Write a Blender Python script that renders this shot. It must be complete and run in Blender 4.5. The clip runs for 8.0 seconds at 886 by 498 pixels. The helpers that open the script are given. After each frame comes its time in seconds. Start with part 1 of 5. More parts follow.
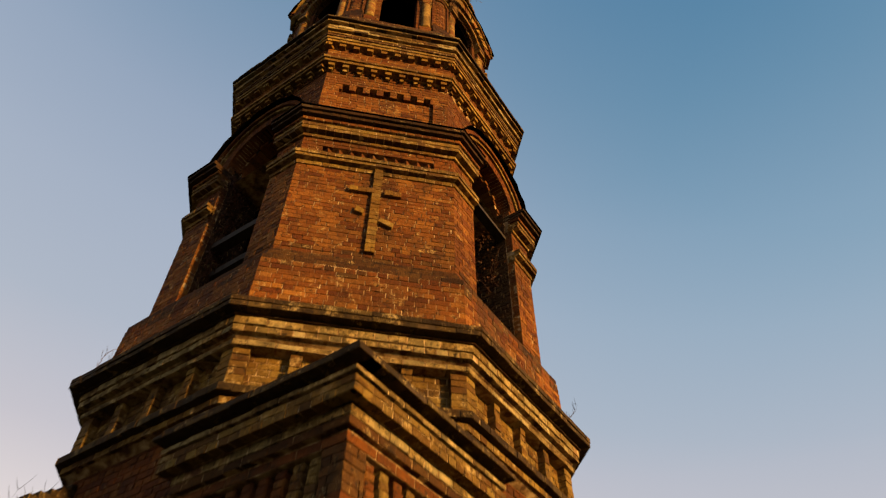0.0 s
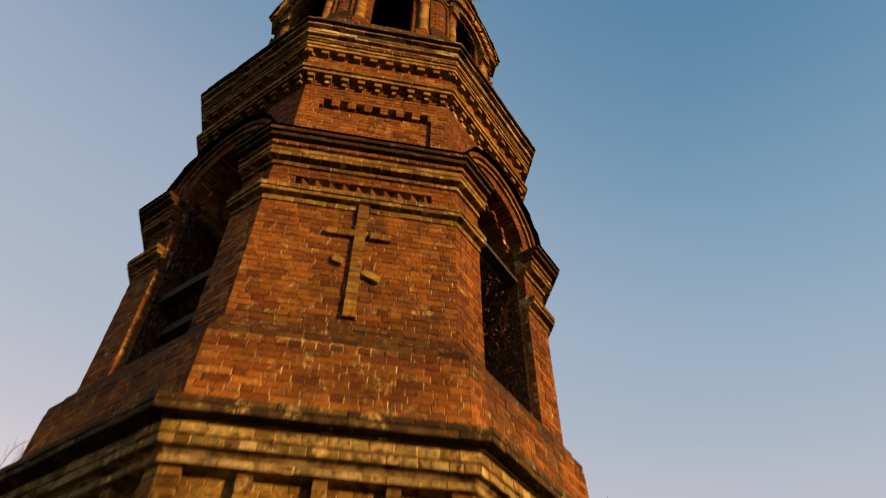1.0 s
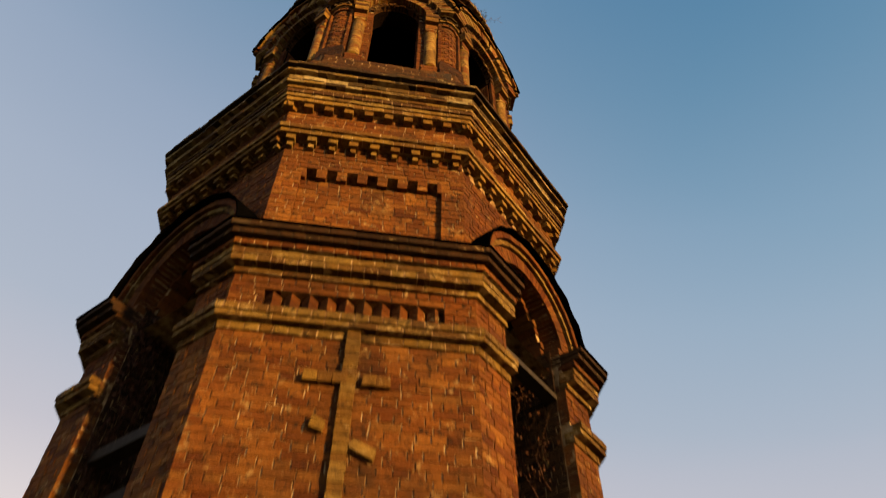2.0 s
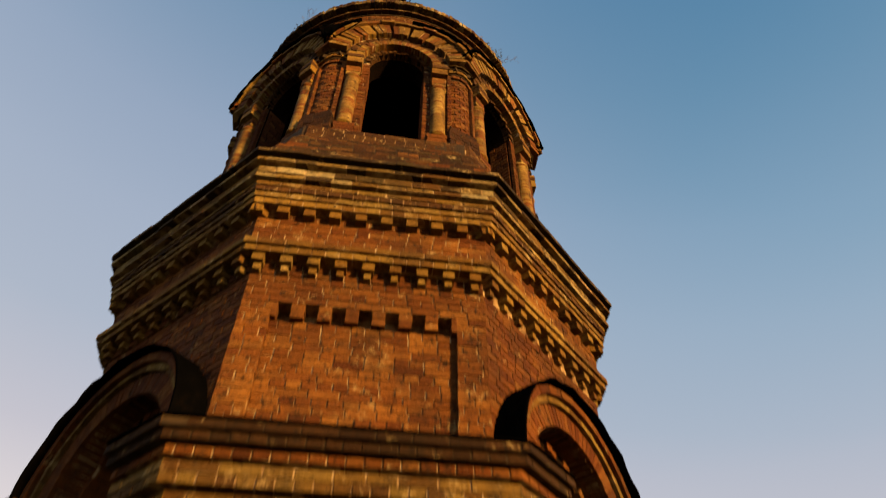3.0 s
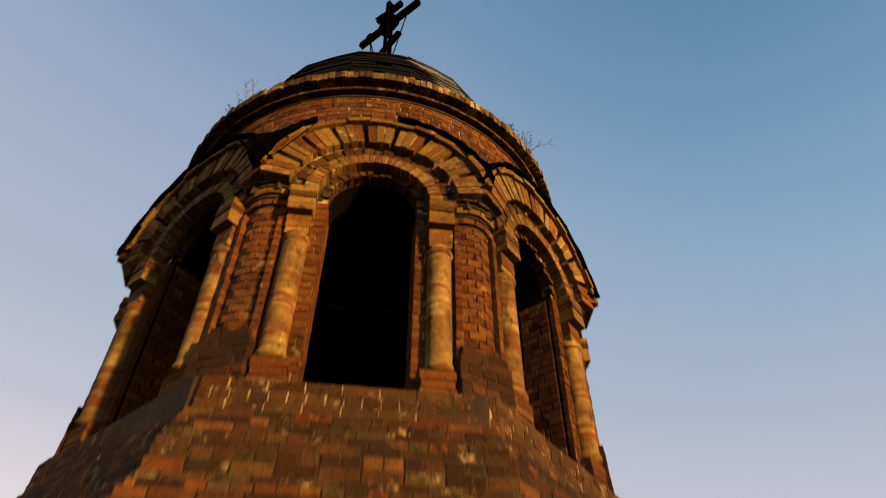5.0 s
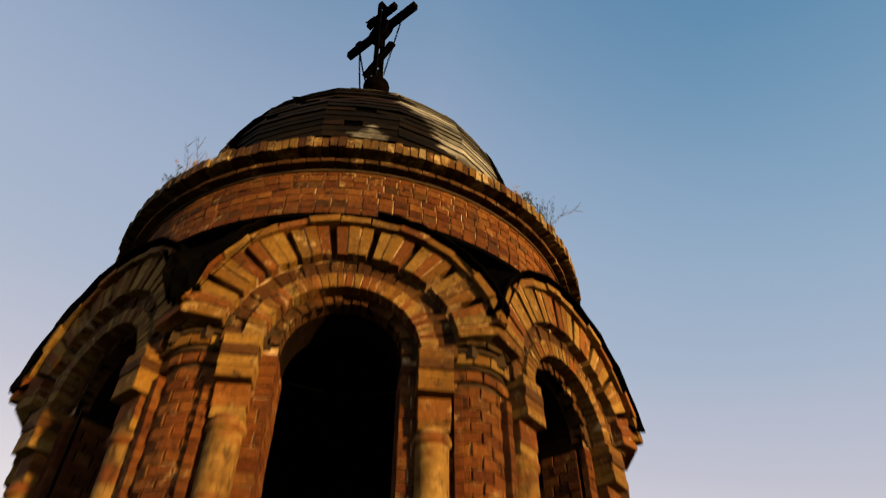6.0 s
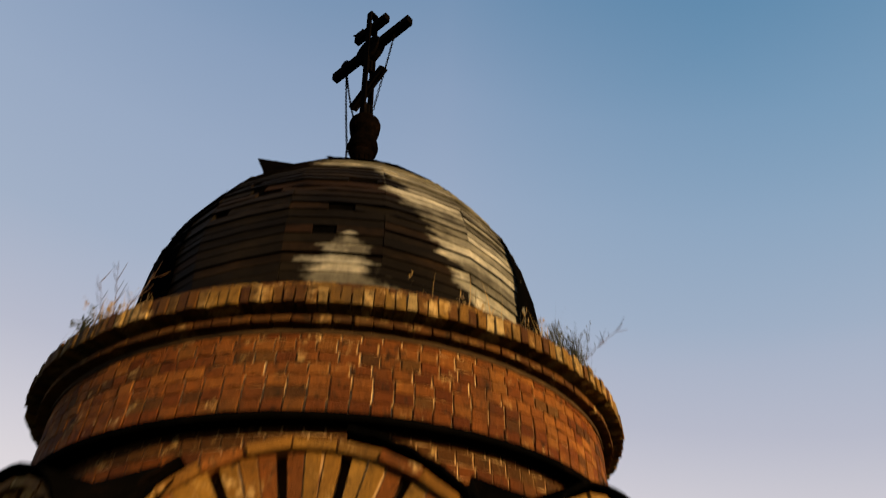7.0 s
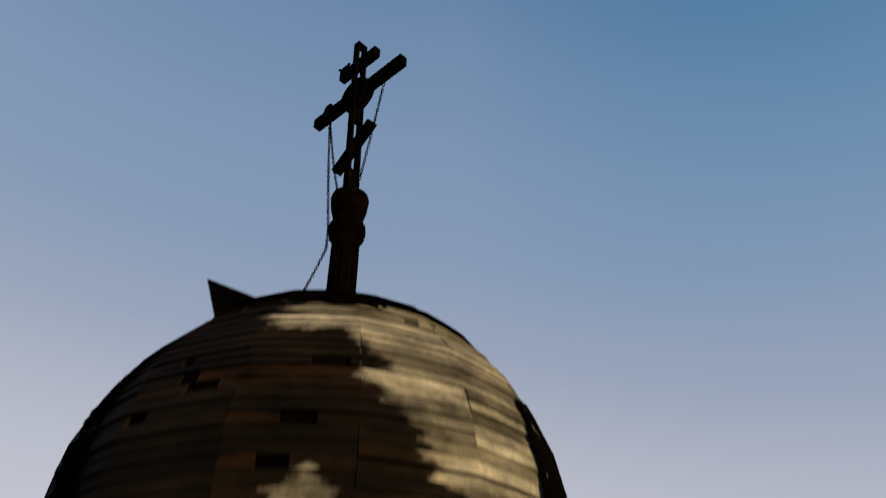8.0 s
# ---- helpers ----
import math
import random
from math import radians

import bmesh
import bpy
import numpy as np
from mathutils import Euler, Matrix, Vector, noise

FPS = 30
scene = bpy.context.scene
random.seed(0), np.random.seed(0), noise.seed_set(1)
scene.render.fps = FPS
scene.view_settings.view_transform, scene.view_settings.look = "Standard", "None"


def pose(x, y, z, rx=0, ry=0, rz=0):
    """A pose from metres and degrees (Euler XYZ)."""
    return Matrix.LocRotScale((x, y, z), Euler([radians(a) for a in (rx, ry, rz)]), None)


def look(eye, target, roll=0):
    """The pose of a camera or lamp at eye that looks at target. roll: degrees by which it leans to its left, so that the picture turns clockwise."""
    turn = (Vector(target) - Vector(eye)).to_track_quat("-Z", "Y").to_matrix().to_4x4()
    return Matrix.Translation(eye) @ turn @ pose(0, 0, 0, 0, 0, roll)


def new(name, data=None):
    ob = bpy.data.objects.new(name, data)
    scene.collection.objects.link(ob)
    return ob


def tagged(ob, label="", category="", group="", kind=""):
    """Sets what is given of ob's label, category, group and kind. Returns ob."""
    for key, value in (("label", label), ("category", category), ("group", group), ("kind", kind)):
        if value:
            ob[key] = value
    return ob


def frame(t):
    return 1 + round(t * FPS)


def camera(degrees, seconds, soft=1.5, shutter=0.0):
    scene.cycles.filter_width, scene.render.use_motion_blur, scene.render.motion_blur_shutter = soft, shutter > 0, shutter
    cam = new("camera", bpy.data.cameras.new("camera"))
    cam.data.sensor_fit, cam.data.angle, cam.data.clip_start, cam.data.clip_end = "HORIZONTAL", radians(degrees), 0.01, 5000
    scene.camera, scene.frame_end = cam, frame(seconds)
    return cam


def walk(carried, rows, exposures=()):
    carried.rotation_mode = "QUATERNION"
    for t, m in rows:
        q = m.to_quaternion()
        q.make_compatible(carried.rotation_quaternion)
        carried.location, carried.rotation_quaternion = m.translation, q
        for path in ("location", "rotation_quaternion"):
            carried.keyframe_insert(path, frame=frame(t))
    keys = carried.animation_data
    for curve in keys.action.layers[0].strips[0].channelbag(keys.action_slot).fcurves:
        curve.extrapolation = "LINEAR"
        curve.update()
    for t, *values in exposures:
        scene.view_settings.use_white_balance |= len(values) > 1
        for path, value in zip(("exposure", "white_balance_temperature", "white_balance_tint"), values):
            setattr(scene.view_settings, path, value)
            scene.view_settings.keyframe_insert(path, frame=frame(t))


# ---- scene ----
cam = camera(66.0, 8.0, soft=1.2, shutter=0.6)
# seconds, eye, yaw, pitch, roll
ROWS = [
    (0.0, -0.140, -8.996, 7.302, -10.72, 47.78, 0.37),
    (0.5, -0.043, -8.618, 8.110, -10.64, 47.89, 0.38),
    (1.0, 0.031, -8.215, 9.125, -10.51, 47.94, 0.36),
    (1.2, 0.063, -8.080, 9.611, -10.27, 47.78, 0.28),
    (2.3, 0.113, -7.632, 12.285, -8.13, 48.06, 0.31),
    (2.5, 0.102, -7.571, 12.772, -7.92, 48.14, 0.26),
    (3.0, 0.094, -7.399, 14.028, -7.57, 48.22, 0.23),
    (3.5, 0.097, -7.204, 15.284, -7.38, 48.34, 0.15),
    (4.0, 0.128, -7.013, 16.499, -7.19, 48.38, 0.10),
    (4.5, 0.143, -6.847, 17.659, -7.24, 47.23, -0.07),
    (4.7, 0.151, -6.786, 18.111, -7.22, 46.70, -0.16),
    (5.8, 0.279, -6.415, 20.631, -6.48, 43.99, 0.07),
    (6.0, 0.299, -6.359, 21.074, -6.34, 43.46, 0.08),
    (6.5, 0.363, -6.229, 22.182, -5.62, 41.91, -0.25),
    (7.0, 0.418, -6.113, 23.292, -5.12, 40.34, -0.49),
    (7.5, 0.493, -5.957, 24.433, -4.47, 38.93, -0.56),
    (8.0, 0.563, -5.844, 25.570, -3.79, 37.17, -0.59),
]
walk(cam, [(t, pose(x, y, z, 0, 0, yaw) @ pose(0, 0, 0, 90 + pitch) @ pose(0, 0, 0, 0, 0, roll))
           for t, x, y, z, yaw, pitch, roll in ROWS], [(0, 1.25, 7250, 10), (3.5, 1.25, 7050, 10), (6.2, 1.22, 6700, 10), (7.2, 1.01, 6350, 8), (8, 0.65, 5750, 5)])

# ---------------------------------------------------------------- sky and sun
SUN_AZ, SUN_EL = 43.8, 8.0     # degrees to the right of the tower's front, and above the horizon
sun_dir = Vector((math.sin(radians(SUN_AZ)) * math.cos(radians(SUN_EL)),
                  -math.cos(radians(SUN_AZ)) * math.cos(radians(SUN_EL)), math.sin(radians(SUN_EL))))
world = bpy.data.worlds.new("world")
scene.world = world
world.use_nodes = True
wn, wl = world.node_tree.nodes, world.node_tree.links
wn.clear()
sky = wn.new("ShaderNodeTexSky")
sky.sky_type, sky.sun_disc = "NISHITA", False
sky.sun_elevation, sky.sun_rotation = radians(SUN_EL), radians(180 - SUN_AZ)
sky.air_density, sky.dust_density, sky.ozone_density = 1.0, 1.2, 1.6
clear = wn.new("ShaderNodeBackground")
clear.inputs["Strength"].default_value = 0.0597
wl.new(sky.outputs["Color"], clear.inputs["Color"])
# evening haze: pale and rosy low down, blue overhead, a little bluer towards the east
ways = wn.new("ShaderNodeTexCoord")
split = wn.new("ShaderNodeSeparateXYZ")
wl.new(ways.outputs["Generated"], split.inputs["Vector"])
lean = wn.new("ShaderNodeMath")
lean.operation = "MULTIPLY_ADD"
lean.inputs[1].default_value = 0.24
east = wn.new("ShaderNodeMath")
east.operation = "MAXIMUM"
east.inputs[1].default_value = 0.06
wl.new(split.outputs["X"], east.inputs[0])
wl.new(east.outputs["Value"], lean.inputs[0])
wl.new(split.outputs["Z"], lean.inputs[2])
haze_ramp = wn.new("ShaderNodeValToRGB")
HAZE = [(0.0, (0.42, 0.36, 0.35)), (0.24, (0.80, 0.72, 0.72)), (0.36, (0.70, 0.638, 0.66)), (0.5, (0.472, 0.478, 0.570)), (0.62, (0.355, 0.42, 0.545)),
        (0.73, (0.31, 0.387, 0.53)), (0.82, (0.25, 0.338, 0.492)), (0.92, (0.145, 0.257, 0.415)), (1.0, (0.075, 0.195, 0.36))]
while len(haze_ramp.color_ramp.elements) < len(HAZE):
    haze_ramp.color_ramp.elements.new(0.5)
for e, (p, c) in zip(haze_ramp.color_ramp.elements, HAZE):
    e.position, e.color = p, (*c, 1)
wl.new(lean.outputs["Value"], haze_ramp.inputs["Fac"])
haze = wn.new("ShaderNodeBackground")
haze.inputs["Strength"].default_value = 0.525
cool = wn.new("ShaderNodeValToRGB")
cool.color_ramp.elements[0].position, cool.color_ramp.elements[0].color = 0.06, (1, 1, 1, 1)
cool.color_ramp.elements[1].position, cool.color_ramp.elements[1].color = 0.40, (0.73, 0.93, 0.96, 1)
high = wn.new("ShaderNodeMapRange")
high.inputs["From Min"].default_value, high.inputs["From Max"].default_value = 0.42, 0.78
wl.new(split.outputs["Z"], high.inputs["Value"])
up_east = wn.new("ShaderNodeMath")
up_east.operation = "MULTIPLY"
wl.new(split.outputs["X"], up_east.inputs[0])
wl.new(high.outputs["Result"], up_east.inputs[1])
wl.new(up_east.outputs["Value"], cool.inputs["Fac"])
tint = wn.new("ShaderNodeMix")
tint.data_type, tint.blend_type = "RGBA", "MULTIPLY"
tint.inputs["Factor"].default_value = 1.0
wl.new(haze_ramp.outputs["Color"], tint.inputs["A"])
wl.new(cool.outputs["Color"], tint.inputs["B"])
wl.new(tint.outputs["Result"], haze.inputs["Color"])
both_skies = wn.new("ShaderNodeMixShader")
both_skies.inputs["Fac"].default_value = 0.88
wl.new(clear.outputs["Background"], both_skies.inputs[1])
wl.new(haze.outputs["Background"], both_skies.inputs[2])
wout = wn.new("ShaderNodeOutputWorld")
wl.new(both_skies.outputs["Shader"], wout.inputs["Surface"])

sun_data = bpy.data.lights.new("sun", "SUN")
sun_data.energy, sun_data.angle, sun_data.color = 5.0, radians(3.0), (1.0, 0.56, 0.20)
sun = new("sun", sun_data)
sun.matrix_world = look(Vector((0, 0, 18)) + sun_dir * 60, (0, 0, 18))


# ---------------------------------------------------------------- materials
def material(name, rough=0.9, metal=0.0):
    m = bpy.data.materials.new(name)
    m.use_nodes = True
    b = m.node_tree.nodes["Principled BSDF"]
    b.inputs["Roughness"].default_value, b.inputs["Metallic"].default_value = rough, metal
    b.inputs["Specular IOR Level"].default_value = 0.25
    return m, m.node_tree.nodes, m.node_tree.links, b


def noise_node(n, l, coord, scale, detail=4.0, rough=0.6, stretch=None):
    tex = n.new("ShaderNodeTexNoise")
    tex.inputs["Scale"].default_value, tex.inputs["Detail"].default_value = scale, detail
    tex.inputs["Roughness"].default_value = rough
    if stretch:
        mp = n.new("ShaderNodeMapping")
        mp.inputs["Scale"].default_value = stretch
        l.new(coord, mp.inputs["Vector"])
        coord = mp.outputs["Vector"]
    l.new(coord, tex.inputs["Vector"])
    return tex.outputs["Fac"]


def ramp(n, l, fac, stops):
    r = n.new("ShaderNodeValToRGB")
    while len(r.color_ramp.elements) < len(stops):
        r.color_ramp.elements.new(0.5)
    for e, (p, c) in zip(r.color_ramp.elements, stops):
        e.position, e.color = p, (*c, 1)
    l.new(fac, r.inputs["Fac"])
    return r.outputs["Color"]


def mixed(n, l, fac, a, b, blend="MIX"):
    m = n.new("ShaderNodeMix")
    m.data_type, m.blend_type = "RGBA", blend
    for socket, v in ((m.inputs[0], fac), (m.inputs[6], a), (m.inputs[7], b)):
        if isinstance(v, (int, float)):
            socket.default_value = v
        elif isinstance(v, tuple):
            socket.default_value = (*v, 1)
        else:
            l.new(v, socket)
    return m.outputs[2]


def bumped(n, l, b, height, strength, distance):
    k = n.new("ShaderNodeBump")
    k.inputs["Strength"].default_value, k.inputs["Distance"].default_value = strength, distance
    l.new(height, k.inputs["Height"])
    l.new(k.outputs["Normal"], b.inputs["Normal"])


def brick_material(name, stops, dirt, dirt_amount, single, lichen=0.3, specks=0.4):
    """Fired brick: a colour of its own for each brick, fired grain, soot, lichen and lime that run over many."""
    m, n, l, b = material(name, 0.92)
    b.inputs["Specular IOR Level"].default_value = 0.12
    geo = n.new("ShaderNodeNewGeometry")
    place = geo.outputs["Position"]
    if single:
        own = n.new("ShaderNodeObjectInfo").outputs["Random"]
    else:
        own = geo.outputs["Random Per Island"]
    base = ramp(n, l, own, [(p, tuple(0.48 * v for v in c)) for p, c in stops])
    grain = noise_node(n, l, place, 30.0, 6.0, 0.75)
    base = mixed(n, l, 0.6, base, ramp(n, l, grain, [(0.3, (0.35, 0.33, 0.3)), (0.7, (1.5, 1.45, 1.35))]), "MULTIPLY")
    wash = noise_node(n, l, place, 0.45, 4.0, 0.6)
    base = mixed(n, l, 0.7, base, ramp(n, l, wash, [(0.34, (0.5, 0.46, 0.43)), (0.62, (1.25, 1.2, 1.15))]), "MULTIPLY")
    # soot in large ragged patches with runs
    stain = noise_node(n, l, place, 1.1, 7.0, 0.7)
    mask = ramp(n, l, stain, [(0.5 - dirt_amount * 0.3, (0, 0, 0)), (0.68, (1, 1, 1))])
    streak = noise_node(n, l, place, 3.0, 5.0, 0.6, (1.0, 1.0, 0.25))
    mask = mixed(n, l, 1.0, mask, ramp(n, l, streak, [(0.35, (0.15, 0.15, 0.15)), (0.65, (1, 1, 1))]), "MULTIPLY")
    base = mixed(n, l, mask, base, dirt)
    # yellowish lichen and old lime
    growth = noise_node(n, l, place, 5.5, 8.0, 0.78)
    base = mixed(n, l, ramp(n, l, growth, [(0.62 - lichen * 0.16, (0, 0, 0)), (0.70 - lichen * 0.1, (0.8, 0.8, 0.8))]), base,
                 ramp(n, l, noise_node(n, l, place, 17.0, 3.0), [(0.35, (0.19, 0.12, 0.035)), (0.65, (0.42, 0.33, 0.15))]))
    # black specks and chipped hollows
    pits = noise_node(n, l, place, 13.0, 6.0, 0.72)
    base = mixed(n, l, ramp(n, l, pits, [(0.58 - specks * 0.06, (0, 0, 0)), (0.66 - specks * 0.04, (0.9, 0.9, 0.9))]), base, (0.012, 0.008, 0.004))
    l.new(base, b.inputs["Base Color"])
    rough = mixed(n, l, 0.5, noise_node(n, l, place, 55.0, 6.0, 0.75), noise_node(n, l, place, 16.0, 4.0, 0.6))
    bumped(n, l, b, rough, 1.0, 0.028)
    return m


RED = [(0.0, (0.125, 0.034, 0.006)), (0.2, (0.185, 0.056, 0.010)), (0.5, (0.225, 0.075, 0.013)), (0.8, (0.26, 0.098, 0.018)),
       (1.0, (0.30, 0.138, 0.031))]
PALE = [(0.0, (0.14, 0.060, 0.011)), (0.3, (0.22, 0.118, 0.021)), (0.6, (0.295, 0.176, 0.034)), (1.0, (0.40, 0.275, 0.066))]
LIME = [(0.0, (0.17, 0.10, 0.026)), (0.3, (0.29, 0.205, 0.066)), (0.65, (0.42, 0.335, 0.135)), (1.0, (0.64, 0.56, 0.29))]
MOSS = [(0.0, (0.030, 0.016, 0.005)), (0.4, (0.068, 0.036, 0.010)), (0.75, (0.105, 0.066, 0.019)), (1.0, (0.17, 0.122, 0.04))]
UMBER = [(0.0, (0.08, 0.031, 0.008)), (0.5, (0.12, 0.052, 0.012)), (1.0, (0.17, 0.085, 0.021))]
ORANGE = [(0.0, (0.22, 0.072, 0.013)), (0.5, (0.30, 0.112, 0.020)), (1.0, (0.40, 0.175, 0.035))]
GOLD = [(0.0, (0.21, 0.098, 0.016)), (0.4, (0.32, 0.176, 0.030)), (0.75, (0.40, 0.25, 0.048)), (1.0, (0.48, 0.33, 0.088))]
STAINED = [(0.0, (0.042, 0.016, 0.005)), (0.5, (0.070, 0.027, 0.007)), (0.85, (0.105, 0.042, 0.010)), (1.0, (0.16, 0.062, 0.014))]
# dark kind: soot, and the shade of recesses and overhangs put into colour
SOOT_SHADE = [(0.0, (0.030, 0.013, 0.004)), (0.5, (0.055, 0.024, 0.007)), (1.0, (0.088, 0.040, 0.012))]
KINDS = {"red": (RED, (0.028, 0.013, 0.005), 0.6, 0.15, 0.35), "pale": (PALE, (0.035, 0.024, 0.010), 0.7, 0.5, 0.5),
         "lime": (LIME, (0.022, 0.017, 0.008), 0.85, 0.8, 0.7), "moss": (MOSS, (0.022, 0.017, 0.007), 0.8, 0.5, 0.9),
         "umber": (UMBER, (0.025, 0.015, 0.006), 0.65, 0.35, 0.4), "soot_shade": (SOOT_SHADE, (0.016, 0.011, 0.005), 0.6, 0.22, 0.6),
         "stained": (STAINED, (0.016, 0.011, 0.005), 0.9, 0.08, 0.6), "orange": (ORANGE, (0.035, 0.018, 0.007), 0.55, 0.3, 0.3),
         "gold": (GOLD, (0.05, 0.028, 0.009), 0.35, 0.3, 0.2)}


def both_kinds(kind):
    stops, dirt, amount, lichen, specks = KINDS[kind]
    return [brick_material("%s_brick_%s" % (kind, w), stops, dirt, amount, w == "single", lichen, specks) for w in ("single", "joined")]


RED_ONE, RED_MANY = both_kinds("red")
PALE_ONE, PALE_MANY = both_kinds("pale")
LIME_ONE, LIME_MANY = both_kinds("lime")
MOSS_ONE, MOSS_MANY = both_kinds("moss")
SOOT_SHADE_ONE, SOOT_SHADE_MANY = both_kinds("soot_shade")
UMBER_ONE, UMBER_MANY = both_kinds("umber")
STAINED_ONE, STAINED_MANY = both_kinds("stained")
ORANGE_ONE, ORANGE_MANY = both_kinds("orange")
GOLD_ONE, GOLD_MANY = both_kinds("gold")


def mortar_material():
    m, n, l, b = material("lime_mortar", 0.95)
    place = n.new("ShaderNodeNewGeometry").outputs["Position"]
    c = ramp(n, l, noise_node(n, l, place, 5.0, 6.0, 0.7), [(0.38, (0.05, 0.021, 0.007)), (0.48, (0.165, 0.102, 0.041)), (0.62, (0.37, 0.28, 0.145))])
    l.new(c, b.inputs["Base Color"])
    bumped(n, l, b, noise_node(n, l, place, 60.0, 5.0, 0.7), 0.7, 0.01)
    return m


MORTAR = mortar_material()


def ochre_material():
    """Thin ochre limewash on a round brick column: courses show through, worn to red brick in patches."""
    m, n, l, b = material("ochre_limewash", 0.9)
    b.inputs["Specular IOR Level"].default_value = 0.12
    place = n.new("ShaderNodeNewGeometry").outputs["Position"]
    own = n.new("ShaderNodeObjectInfo").outputs["Random"]
    base = ramp(n, l, noise_node(n, l, place, 3.5, 6.0, 0.7), [(0.34, (0.062, 0.033, 0.008)), (0.50, (0.148, 0.090, 0.021)), (0.66, (0.28, 0.195, 0.055))])
    base = mixed(n, l, 0.3, base, ramp(n, l, own, [(0.0, (0.55, 0.5, 0.45)), (1.0, (1.25, 1.25, 1.2))]), "MULTIPLY")
    worn = noise_node(n, l, place, 4.2, 5.0, 0.65, (0.5, 0.5, 3.2))
    base = mixed(n, l, ramp(n, l, worn, [(0.50, (0, 0, 0)), (0.58, (0.9, 0.9, 0.9))]), base, (0.10, 0.030, 0.006))
    grime = noise_node(n, l, place, 9.0, 7.0, 0.75, (1.0, 1.0, 0.4))
    base = mixed(n, l, ramp(n, l, grime, [(0.52, (0, 0, 0)), (0.64, (0.85, 0.85, 0.85))]), base, (0.022, 0.013, 0.005))
    l.new(base, b.inputs["Base Color"])
    bumped(n, l, b, mixed(n, l, 0.5, noise_node(n, l, place, 45.0, 6.0, 0.75), noise_node(n, l, place, 12.0, 4.0, 0.6)), 0.9, 0.02)
    return m


OCHRE = ochre_material()


def moss_shade_material():
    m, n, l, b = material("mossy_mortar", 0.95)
    place = n.new("ShaderNodeNewGeometry").outputs["Position"]
    # dark mossy mortar; in the rim and corbel joints it stands for shade
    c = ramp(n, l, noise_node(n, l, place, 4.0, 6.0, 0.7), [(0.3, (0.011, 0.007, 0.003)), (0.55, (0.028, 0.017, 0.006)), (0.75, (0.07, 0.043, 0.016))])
    l.new(c, b.inputs["Base Color"])
    bumped(n, l, b, noise_node(n, l, place, 50.0, 5.0, 0.7), 0.8, 0.012)
    return m


MOSS_SHADE = moss_shade_material()


def inner_shade_material():
    m, n, l, b = material("inner_shade_dark", 0.95)
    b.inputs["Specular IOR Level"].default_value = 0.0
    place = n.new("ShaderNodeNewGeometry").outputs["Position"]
    # near-black colour stands for the shade inside the openings
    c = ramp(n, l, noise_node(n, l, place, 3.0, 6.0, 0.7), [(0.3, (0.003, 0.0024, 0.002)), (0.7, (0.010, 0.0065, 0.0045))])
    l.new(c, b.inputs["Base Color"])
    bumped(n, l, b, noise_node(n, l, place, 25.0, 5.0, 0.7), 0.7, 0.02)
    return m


INNER_SHADE = inner_shade_material()


def tin_material():
    m, n, l, b = material("old_roof_tin", 0.75, 0.0)
    b.inputs["Specular IOR Level"].default_value = 0.0
    place = n.new("ShaderNodeNewGeometry").outputs["Position"]
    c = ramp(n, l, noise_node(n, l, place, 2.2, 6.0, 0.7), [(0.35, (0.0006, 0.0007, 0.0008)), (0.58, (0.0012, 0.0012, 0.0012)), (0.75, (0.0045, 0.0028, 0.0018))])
    l.new(c, b.inputs["Base Color"])
    bumped(n, l, b, noise_node(n, l, place, 9.0, 3.0, 0.5), 0.5, 0.03)
    return m


TIN = tin_material()


def dark_metal():
    m, n, l, b = material("blackened_iron", 0.7, 0.0)
    b.inputs["Specular IOR Level"].default_value = 0.0
    place = n.new("ShaderNodeNewGeometry").outputs["Position"]
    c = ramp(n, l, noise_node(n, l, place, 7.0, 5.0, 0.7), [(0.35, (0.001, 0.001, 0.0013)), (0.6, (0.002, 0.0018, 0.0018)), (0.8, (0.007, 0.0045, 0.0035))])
    l.new(c, b.inputs["Base Color"])
    bumped(n, l, b, noise_node(n, l, place, 30.0, 4.0, 0.6), 0.4, 0.008)
    return m


IRON = dark_metal()


def rust_material():
    m, n, l, b = material("rusty_sheet", 0.8)
    b.inputs["Specular IOR Level"].default_value = 0.0
    place = n.new("ShaderNodeNewGeometry").outputs["Position"]
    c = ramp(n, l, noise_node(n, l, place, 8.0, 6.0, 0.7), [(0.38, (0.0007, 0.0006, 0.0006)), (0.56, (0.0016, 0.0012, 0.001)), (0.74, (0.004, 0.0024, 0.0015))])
    l.new(c, b.inputs["Base Color"])
    bumped(n, l, b, noise_node(n, l, place, 22.0, 5.0, 0.65), 0.7, 0.015)
    return m


RUST = rust_material()


